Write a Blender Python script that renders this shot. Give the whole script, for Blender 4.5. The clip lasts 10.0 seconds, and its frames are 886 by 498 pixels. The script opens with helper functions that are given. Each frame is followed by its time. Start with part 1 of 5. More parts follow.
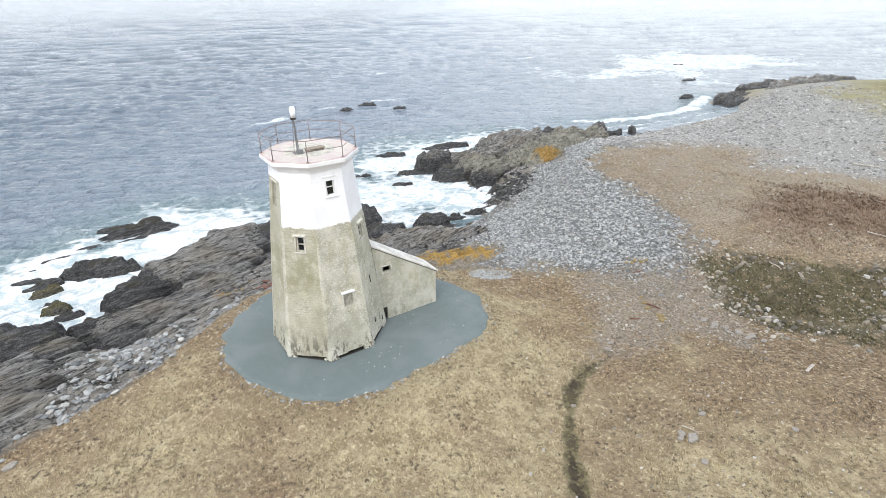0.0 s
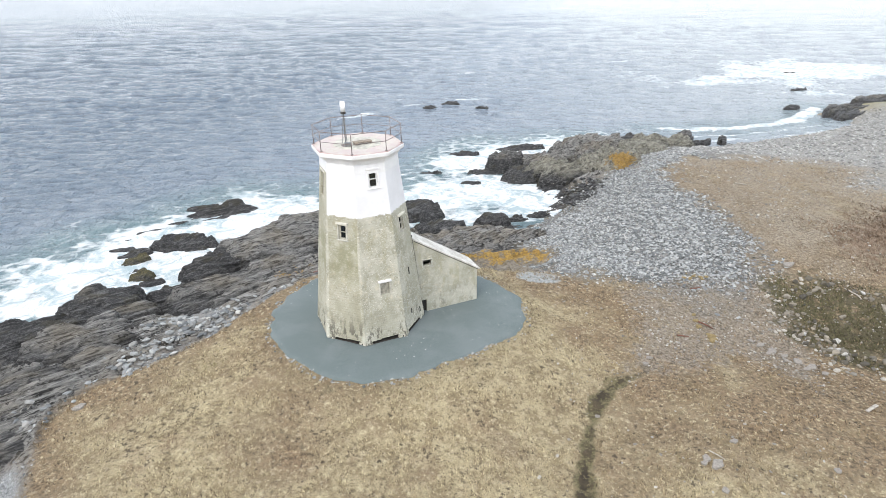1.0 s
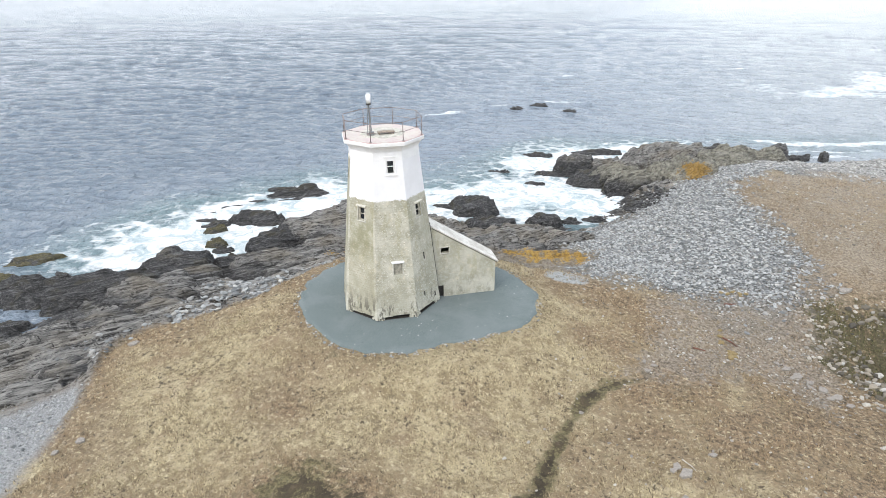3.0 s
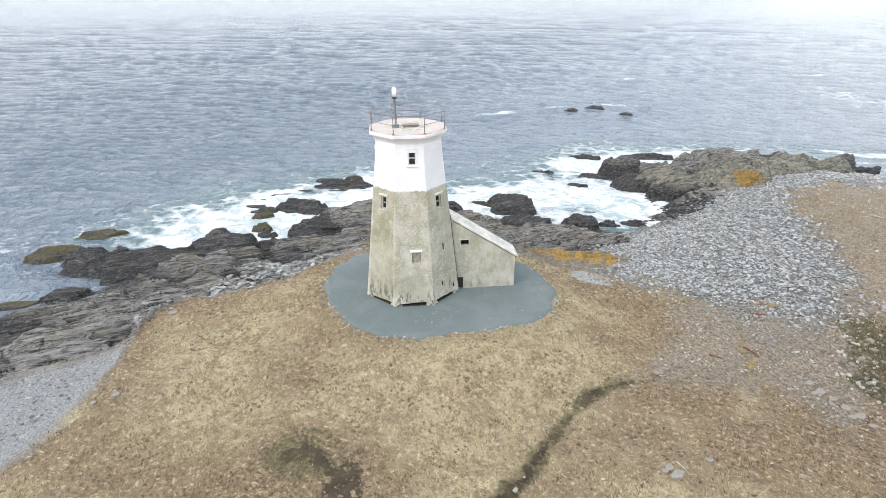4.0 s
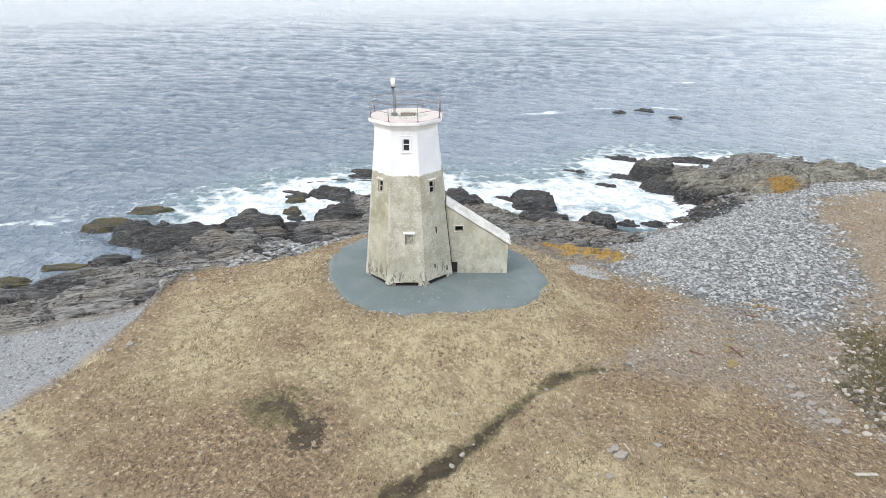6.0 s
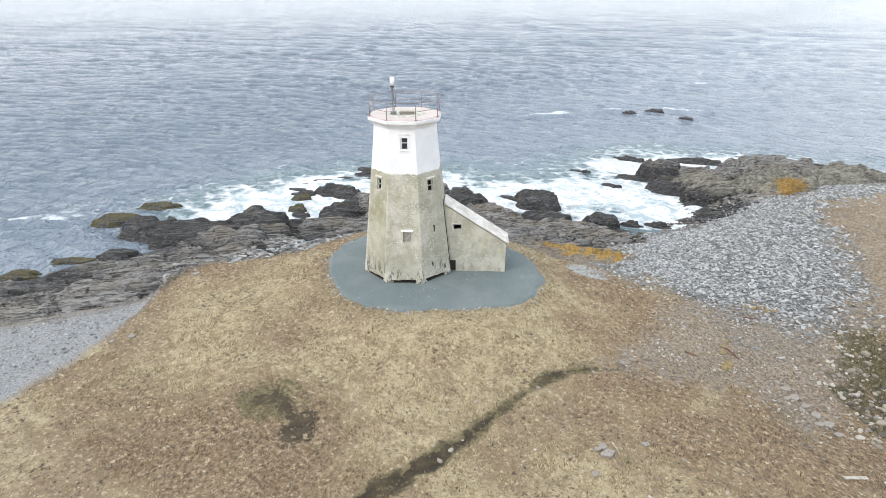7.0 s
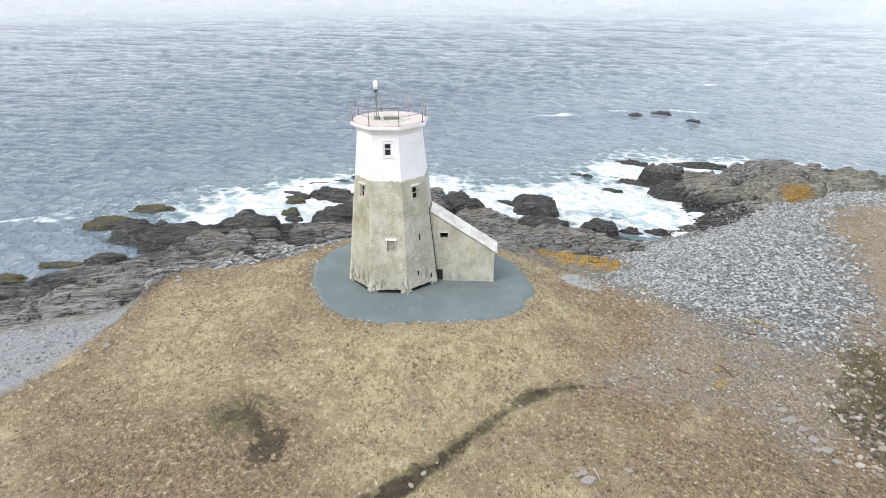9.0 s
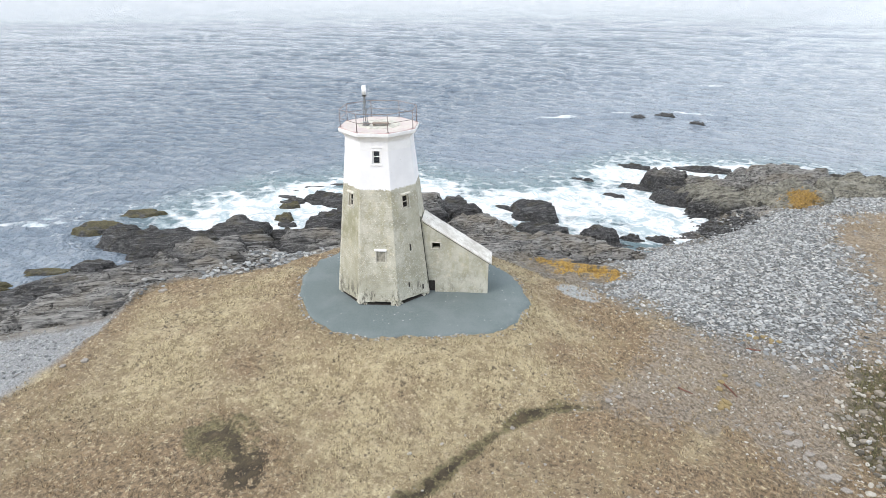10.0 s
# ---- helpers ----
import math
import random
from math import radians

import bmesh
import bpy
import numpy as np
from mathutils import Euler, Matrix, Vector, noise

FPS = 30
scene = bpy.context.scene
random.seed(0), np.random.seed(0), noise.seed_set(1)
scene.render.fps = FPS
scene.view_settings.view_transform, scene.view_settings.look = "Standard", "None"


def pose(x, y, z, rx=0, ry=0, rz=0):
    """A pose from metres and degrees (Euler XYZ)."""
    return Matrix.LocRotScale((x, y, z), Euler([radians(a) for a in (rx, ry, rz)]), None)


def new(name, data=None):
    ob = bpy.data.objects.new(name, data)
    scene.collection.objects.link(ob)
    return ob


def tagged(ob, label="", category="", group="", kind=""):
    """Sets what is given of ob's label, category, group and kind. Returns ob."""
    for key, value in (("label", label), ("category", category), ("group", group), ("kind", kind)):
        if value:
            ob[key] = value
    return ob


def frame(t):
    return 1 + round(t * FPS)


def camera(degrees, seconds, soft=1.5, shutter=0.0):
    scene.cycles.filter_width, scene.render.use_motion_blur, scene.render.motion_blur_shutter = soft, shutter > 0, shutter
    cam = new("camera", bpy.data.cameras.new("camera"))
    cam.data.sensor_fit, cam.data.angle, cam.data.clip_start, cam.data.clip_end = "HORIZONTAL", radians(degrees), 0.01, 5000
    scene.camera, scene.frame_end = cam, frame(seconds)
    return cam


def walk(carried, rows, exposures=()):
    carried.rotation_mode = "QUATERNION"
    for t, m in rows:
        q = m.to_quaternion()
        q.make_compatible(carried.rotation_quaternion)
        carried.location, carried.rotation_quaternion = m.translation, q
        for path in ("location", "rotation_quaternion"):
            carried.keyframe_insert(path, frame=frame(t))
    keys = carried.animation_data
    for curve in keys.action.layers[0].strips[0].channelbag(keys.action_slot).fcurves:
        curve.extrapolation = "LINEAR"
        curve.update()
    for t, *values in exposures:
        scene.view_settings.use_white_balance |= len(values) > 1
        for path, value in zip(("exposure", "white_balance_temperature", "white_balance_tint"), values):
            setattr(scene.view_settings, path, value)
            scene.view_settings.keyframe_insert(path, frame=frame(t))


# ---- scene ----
cam = camera(77.7, 10.0, soft=0.8)
METRES, EYE, TILT, LEAN, TURN = 18.85, 18.0, 0.0, 0.0, 0.0
ROWS = [
    (0.0, 0.0, 0.0, 0.0, -0.4, -25.64, 0.84),
    (0.5, 0.0636, -0.0089, 0.0014, 5.26, -25.57, 0.72),
    (1.0, 0.1269, -0.0198, 0.003, 9.39, -25.52, 0.59),
    (1.5, 0.1918, -0.0297, 0.0048, 13.81, -25.46, 0.52),
    (2.0, 0.259, -0.0373, 0.0055, 16.31, -25.4, 0.51),
    (2.5, 0.3234, -0.0442, 0.005, 18.2, -25.35, 0.47),
    (4.0, 0.5214, -0.0484, -0.0026, 27.67, -25.18, 0.21),
    (4.5, 0.5872, -0.0448, -0.0078, 30.7, -25.11, 0.13),
    (5.0, 0.6521, -0.0386, -0.0134, 32.39, -25.06, 0.11),
    (5.5, 0.7123, -0.0305, -0.0185, 33.57, -25.01, 0.08),
    (7.0, 0.8046, -0.0079, -0.0155, 36.07, -25.09, -0.03),
    (7.5, 0.8172, 0.0075, -0.0159, 36.4, -25.08, -0.02),
    (8.0, 0.8253, 0.0292, -0.016, 36.69, -25.09, -0.02),
    (8.5, 0.8287, 0.0573, -0.0144, 36.96, -25.1, -0.01),
    (9.0, 0.8281, 0.0911, -0.0127, 37.19, -25.1, -0.01),
    (9.5, 0.8231, 0.129, -0.0116, 37.39, -25.1, 0.0),
    (10.0, 0.813, 0.1712, -0.0094, 37.6, -25.12, 0.0),
]
walk(cam, [(t, pose(0, 0, EYE, TILT, LEAN, TURN) @ pose(METRES * x, METRES * y, METRES * z, 90 + pitch, roll, yaw)) for t, x, y, z, yaw, pitch, roll in ROWS])

# ---- light: an overcast day over the sea ----
SUN_EL, SUN_AZ = radians(48), radians(200)
world = bpy.data.worlds.new("overcast_sky")
scene.world = world
world.use_nodes = True
wn, wl = world.node_tree.nodes, world.node_tree.links
sky = wn.new("ShaderNodeTexSky")
sky.sky_type = "NISHITA"
sky.sun_disc = False
sky.sun_elevation, sky.sun_rotation = SUN_EL, SUN_AZ
sky.air_density, sky.dust_density = 1.0, 4.0
bg_sky = wn["Background"]
bg_sky.inputs[1].default_value = 0.05
wl.new(sky.outputs[0], bg_sky.inputs[0])
bg_cloud = wn.new("ShaderNodeBackground")
w_coord = wn.new("ShaderNodeTexCoord")
w_sep = wn.new("ShaderNodeSeparateXYZ")
wl.new(w_coord.outputs["Generated"], w_sep.inputs[0])
w_range = wn.new("ShaderNodeMapRange")
w_range.inputs[1].default_value, w_range.inputs[2].default_value = 0.0, 0.7
w_range.inputs[3].default_value, w_range.inputs[4].default_value = 1.29, 1.0
wl.new(w_sep.outputs[2], w_range.inputs[0])
bg_cloud.inputs[0].default_value = (0.89, 0.94, 1.0, 1)
wl.new(w_range.outputs[0], bg_cloud.inputs[1])
both_sky = wn.new("ShaderNodeAddShader")
wl.new(bg_sky.outputs[0], both_sky.inputs[0])
wl.new(bg_cloud.outputs[0], both_sky.inputs[1])
wl.new(both_sky.outputs[0], wn["World Output"].inputs[0])
sun_data = bpy.data.lights.new("sun", "SUN")
sun_data.energy, sun_data.angle, sun_data.color = 1.1, radians(25), (1.0, 0.97, 0.92)
sun = new("sun", sun_data)
sun.matrix_world = pose(0, 0, 60, 90 - math.degrees(SUN_EL), 0, 180 - math.degrees(SUN_AZ))
scene.view_settings.exposure = 0.3

# ---- small maths ----
_rng = np.random.RandomState(11)
_tables = _rng.rand(24, 128, 128)


def vnoise(x, y, seed=0):
    """Smooth value noise in 0..1."""
    xi, yi = np.floor(x).astype(int), np.floor(y).astype(int)
    fx, fy = x - xi, y - yi
    fx, fy = fx * fx * (3 - 2 * fx), fy * fy * (3 - 2 * fy)
    tab = _tables[seed % 24]
    a, b = tab[xi % 128, yi % 128], tab[(xi + 1) % 128, yi % 128]
    c, d = tab[xi % 128, (yi + 1) % 128], tab[(xi + 1) % 128, (yi + 1) % 128]
    return (a * (1 - fx) + b * fx) * (1 - fy) + (c * (1 - fx) + d * fx) * fy


def fbm(x, y, octaves=4, seed=0):
    s, amp, tot = 0.0, 1.0, 0.0
    for o in range(octaves):
        s = s + amp * vnoise(x * 2 ** o + 17.3 * o, y * 2 ** o + 9.1 * o, seed + o)
        tot += amp
        amp *= 0.5
    return s / tot


def smooth(a, b, v):
    t = np.clip((v - a) / (b - a), 0, 1)
    return t * t * (3 - 2 * t)


def outline_distance(poly, x, y):
    """Distance to a closed outline, negative inside."""
    best = np.full(np.shape(x), 1e18)
    inside = np.zeros(np.shape(x), bool)
    n = len(poly)
    for i in range(n):
        (ax, ay), (bx, by) = poly[i], poly[(i + 1) % n]
        ex, ey = bx - ax, by - ay
        k = np.clip(((x - ax) * ex + (y - ay) * ey) / (ex * ex + ey * ey), 0, 1)
        best = np.minimum(best, (x - ax - k * ex) ** 2 + (y - ay - k * ey) ** 2)
        if ay != by:
            cross = ((ay > y) != (by > y)) & (x < ex * (y - ay) / ey + ax)
            inside ^= cross
    d = np.sqrt(best)
    return np.where(inside, -d, d)


def line_distance(line, x, y):
    best = np.full(np.shape(x), 1e18)
    for (ax, ay), (bx, by) in zip(line, line[1:]):
        ex, ey = bx - ax, by - ay
        k = np.clip(((x - ax) * ex + (y - ay) * ey) / (ex * ex + ey * ey), 0, 1)
        best = np.minimum(best, (x - ax - k * ex) ** 2 + (y - ay - k * ey) ** 2)
    return np.sqrt(best)


# ---- plan of the headland ----
SEA = -2.45
LAND = [(-14, -60), (-14, -20), (-15, 4.7), (-15.8, 9.5), (-16.8, 12.5), (-18.9, 15.8), (-18.6, 17.5), (-16.4, 20.0), (-14.7, 22.8),
        (-13.3, 25.8), (-11.7, 29), (-8.5, 31.5), (-4, 33.2), (1, 33.8), (5, 34.5), (10, 39), (12.5, 45), (14, 52), (15.3, 60),
        (18.5, 66), (26, 67), (33, 68), (40, 70), (52, 82), (62, 92), (68, 101), (77, 106), (90, 108), (300, 112), (300, -60)]
SHORE = [(-36, -60), (-34, -5), (-33, 10), (-32, 14.5), (-29.5, 18.5), (-29.5, 22), (-27.5, 24.5), (-24.7, 26.6), (-22.7, 29.4), (-20.8, 32.2),
         (-20, 35.5), (-18.5, 39), (-15, 42), (-10, 43.5), (-6, 44.5), (-1.5, 46), (2.5, 48), (5.2, 51.5), (5.4, 56), (2.8, 59.6),
         (0.5, 66), (6, 72), (13, 79), (19, 82.5), (26.5, 80.5), (35, 85), (43.5, 90), (52, 96.5), (55, 102), (51, 105),
         (60, 116), (72, 122), (88, 128), (110, 122), (300, 124), (300, -60)]
COBBLE = [(13.3, 60), (10, 58.5), (7, 53.5), (4.8, 47.5), (2.0, 44.5), (3.2, 41), (4.0, 38.5), (5.0, 36.0), (8.6, 35.4), (12.4, 34.8), (15.6, 34.2),
          (17.0, 37.5), (16.8, 42), (15.6, 47), (14.8, 53), (15.4, 60), (18.4, 65.4), (26, 66.5), (33, 66.8), (38.8, 64), (37, 57.5),
          (41, 56), (46, 53), (60, 70), (64, 80), (63, 84), (66, 93), (70, 102), (76, 108), (84, 117), (72, 114), (60, 108), (54, 103), (53, 99), (43.5, 92), (35, 86), (27, 82),
          (21, 84), (15, 70)]
BEACH_W = [(-19.4, 13.9), (-18.2, 13.5), (-16, 11), (-14, 5), (-13, -30), (-36, -30), (-27, 2), (-23.8, 7.7), (-22.6, 9.5), (-21.6, 11.1), (-20.3, 12.7)]
SCRAPE = [(-4.4, 11.6), (-3.9, 12.1), (-3.0, 12.2), (-2.5, 11.9), (-1.5, 11.8), (-0.9, 11.4), (-1.2, 10.9)]
BEDDING = radians(46)
SCREE = [(7.5, 23.8), (9.2, 29), (8.5, 33), (11, 34), (15, 36), (18, 36.5), (20, 33), (19, 28), (17.6, 24.6), (14.5, 27), (12.5, 25), (10, 23.8)]
HOLLOW = [(18.2, 35.5), (21.8, 36.8), (25.2, 35.6), (32, 34.5), (40, 33), (38, 25), (26, 24.6), (21.9, 26.5), (19.3, 27.6), (17.9, 30.5)]
BUSH = [(25, 40), (28, 44.5), (32, 47.2), (37.5, 46), (44, 42), (40, 38), (33, 37.3), (29.6, 39)]
TRAIL = [(9.2, 24.4), (7.9, 23.4), (6.8, 22.6), (6.1, 20.9), (5.6, 19.0), (5.3, 17.2), (5.2, 15.5), (4.8, 13.4), (4.3, 11.8), (3.4, 8), (1.5, 2)]
FOAM = [(-44, 19.8), (-43, 24), (-42, 29), (-40.5, 35), (-37, 40), (-34.5, 45), (-33, 49.5), (-29.5, 54), (-22.5, 53), (-17, 51.5),
        (-11, 56), (-10, 63), (-9.5, 70), (-3.5, 79), (4, 83.5), (8.5, 85), (10, 81), (4, 73), (8, 60), (8.8, 52), (3, 46.5), (-5, 43.4), (-13, 41),
        (-19, 36), (-21, 31.5), (-25, 29), (-28.5, 25.5), (-33, 24.4), (-37, 22.6), (-40, 20)]
FOAM_COVE = [(21, 91.4), (33, 94), (40, 97.4), (46, 104), (52.5, 114), (55, 112), (49, 102), (46, 98), (40, 94.4), (33, 91.2), (26, 89.6)]
COVE_WASH = [[(24, 85.5), (32, 88), (40, 91.5), (47, 96), (52, 101)], [(27, 83.2), (36, 86.6), (44, 91), (52, 96.4), (56, 100)]]
FOAM_FAR = [(25, 147), (47, 156), (58, 182), (78, 187), (104, 171), (96, 156), (88, 149), (74, 139), (64, 132), (57, 125), (53, 131), (37, 134)]
PAD_C, PAD_R = (-5.2, 25.8), [7.8, 8.0, 7.4, 6.6, 6.3, 6.3, 6.5, 6.8, 6.9, 6.8, 6.5, 6.35, 6.2, 5.9, 5.55, 6.3]


def pad_radius(angle):
    k = (angle / (2 * np.pi) * 16) % 16
    r = np.array(PAD_R)
    i = np.floor(k).astype(int)
    f = k - i
    f = f * f * (3 - 2 * f)
    return r[i % 16] * (1 - f) + r[(i + 1) % 16] * f


def hill(x, y, cx, cy, s, h):
    return h * np.exp(-((x - cx) ** 2 + (y - cy) ** 2) / (2 * s * s))


def plateau(x, y):
    z = hill(x, y, -6.4, 26.2, 6.2, 1.32) + hill(x, y, 11.5, 18, 3.5, 0.3) + hill(x, y, 19.5, 29.5, 4.5, -0.95)
    z = z + hill(x, y, 28, 30, 6, -0.9) + hill(x, y, 16, 51, 8, 1.05) + hill(x, y, 19, 41, 5, 0.35) + hill(x, y, 34, 44, 7, 0.7)
    z = z + hill(x, y, 4, 40, 6, -0.5) + hill(x, y, 6, 20, 4, -0.3) + hill(x, y, 48, 62, 10, -0.5) + hill(x, y, 80, 95, 18, 0.4)
    z = z + hill(x, y, -0.8, 16.2, 2.6, -0.38) + hill(x, y, -8.5, 9.0, 3.2, -0.42) + hill(x, y, 14.5, 29, 2.4, -0.30) + hill(x, y, -16.8, 18.7, 1.8, 0.32) + hill(x, y, -22, 12.0, 3.0, -0.55)
    w = smooth(1.42, 0.88, np.hypot((x + 4.6) / 7.6, (y - 25.8) / 6.6))
    return z * (1 - w) + (0.96 - 0.012 * (x + 5)) * w


def saw(v):
    """Bed profile: a gentle back and a steep broken face, 0..1."""
    f = v % 1.0
    return np.where(f < 0.82, f / 0.82, (1 - f) / 0.18)


def bed_axis(x, y, seed, turn=0.0):
    c, s = math.cos(BEDDING + turn), math.sin(BEDDING + turn)
    along, across = x * c + y * s, -x * s + y * c
    return along, across + 1.5 * fbm(along * 0.10, across * 0.14, 3, seed) + 0.22 * fbm(along * 0.5, across * 0.9, 2, seed + 3)


def strata(x, y, seed):
    """Upturned slate beds: long thin ledges of uneven height, broken across here and there."""
    along, w = bed_axis(x, y, seed)
    out = 0.0
    for freq, length, amp, k in ((0.42, 0.13, 0.55, 1), (1.05, 0.30, 0.44, 5), (2.1, 0.62, 0.42, 9)):
        bed = np.floor(w * freq).astype(int)
        tab = _tables[(seed + k) % 24]
        pos = along * length + 9 * tab[bed % 128, 7]
        cut = np.floor(pos).astype(int)
        f = smooth(0.80, 1.0, pos - cut)
        r = tab[bed % 128, cut % 128] * (1 - f) + tab[bed % 128, (cut + 1) % 128] * f
        out = out + amp * (0.55 * r + 0.45 * saw(w * freq) * (0.4 + 0.6 * r))
    return out + 0.5 * (fbm(x * 0.22, y * 0.22, 3, seed + 9) - 0.5)


def masks(x, y):
    dl, ds = outline_distance(LAND, x, y), outline_distance(SHORE, x, y)
    wob = 1.6 * (fbm(x * 0.45, y * 0.45, 3, 2) - 0.5)
    dc = outline_distance(COBBLE, x, y)
    far = smooth(26, 42, x)
    cob = smooth(3.0 + 4.0 * far, -1.2 - 3.0 * far, dc + wob * 3.0 + 12 * far * (fbm(x * 0.12, y * 0.16, 4, 5) - 0.5)) * (1 - smooth(1.15, 0.7, np.hypot((x - 0.8) / 4.2, (y - 39.2) / 2.3)))
    beach = smooth(0.5, -0.5, outline_distance(BEACH_W, x, y) + wob * 0.6)
    strip = smooth(0.52, 0.62, fbm(x * 0.35, y * 0.35, 3, 4)) * smooth(3.2, 1.2, dl) * smooth(0.2, 0.8, dl) * (x < 0) * (y > 20)
    strip = strip + 0.8 * smooth(1.2, 0.5, np.hypot((x + 19.0) / 2.6, (y - 27.8) / 1.8)) * (dl > 0.3)
    cob = np.maximum(cob, np.maximum(beach, strip))
    rock = smooth(0.0, 0.7, dl + wob * 0.35) * (1 - cob) * np.where(x > 22, 0.0, 1.0)
    return dl, ds, cob, rock


def height(x, y, relief=True):
    x, y = np.asarray(x, float), np.asarray(y, float)
    dl, ds, cob, rock = masks(x, y)
    p = plateau(x, y)
    u = np.clip(dl, 0, None) / (np.clip(dl, 0, None) + np.clip(-ds, 0, None) + 1e-6)
    u = np.where(ds > 0, 1, u)
    u = np.where(x > 4, u ** 1.25, u)
    z = p * (1 - u) - 2.65 * u - np.clip(ds, 0, 20) * 0.3
    z = z - 0.50 * smooth(0.0, 1.2, dl) * (1 - u) * np.where(x < 0, np.maximum(rock, cob), rock)
    z = z + 0.12 * (fbm(x * 0.25, y * 0.25, 3, 6) - 0.5) * (1 - rock)
    # a worn footpath, a damp scrape
    tr = line_distance(TRAIL, x, y)
    z = z - 0.10 * smooth(0.45, 0.1, tr + 0.5 * (fbm(x * 1.5, y * 1.5, 2, 8) - 0.5))
    if relief:
        z = z + rock * (1.4 * strata(x, y, 3) - 0.65)
        z = z + 0.10 * (fbm(x * 1.3, y * 1.3, 3, 10) - 0.5) * (1 - rock) + cob * 0.10 * (vnoise(x * 2.2, y * 2.2, 12) - 0.5)
        bush = smooth(0.8, -0.8, outline_distance(BUSH, x, y))
        z = z + bush * 0.35 * vnoise(x * 1.1, y * 1.1, 14)
    return z


def turf_brown(x, y):
    """Where the dead grass is thin and brown: by the shingle, the scree, the shore's edge and in loose patches."""
    dl = outline_distance(LAND, x, y)
    b = 0.48 * smooth(5.5, 9.5, x) * smooth(13, 20, y) + 1.1 * smooth(1.2, 0.3, np.hypot((x - 4.4) / 3.6, (y - 31.6) / 2.8))
    b = b + 0.85 * smooth(1.3, 0.2, np.hypot((x + 1.0) / 7.0, (y - 9.8) / 4.0)) + 0.25 * smooth(1.2, 0.2, np.hypot((x - 8.5) / 5, (y - 13) / 4))
    b = b + 0.95 * smooth(1.2, 0.2, np.hypot((x + 3.8) / 3.4, (y - 12.2) / 2.2))
    b = b + 0.95 * smooth(1.3, 0.2, np.hypot((x + 8.0) / 7.0, (y - 7.0) / 3.6))
    b = b + 0.55 * smooth(-2.4, -0.3, dl) * (x < 0) + 0.4 * smooth(13, 20, x)
    return np.clip(b + 1.9 * (fbm(x * 0.45, y * 0.45, 4, 16) - 0.5) + 1.5 * (fbm(x * 0.15, y * 0.15, 3, 20) - 0.48), 0, 1)


def turf_moss(x, y):
    """Damp olive moss beside the path, round the scrape and along the gravel."""
    tr, rag = line_distance(TRAIL, x, y), 0.75 * (fbm(x * 1.2, y * 1.2, 4, 8) - 0.5)
    halo = np.hypot((x + 3.9) / 3.4, (y - 11.8) / 2.0)
    px, py = x - PAD_C[0], y - PAD_C[1]
    rim = np.hypot(px, py) - pad_radius(np.arctan2(py, px))
    b = smooth(0.62, 0.1, tr + rag - 0.2 * smooth(19, 12, y)) * smooth(25.5, 22.5, y) + 0.95 * smooth(1.2, 0.2, halo + rag) + 0.4 * smooth(2.2, 0.2, rim) * (x > -9)
    return np.clip(b, 0, 1)


def ground_at(x, y):
    return float(height(np.array([x]), np.array([y]))[0])


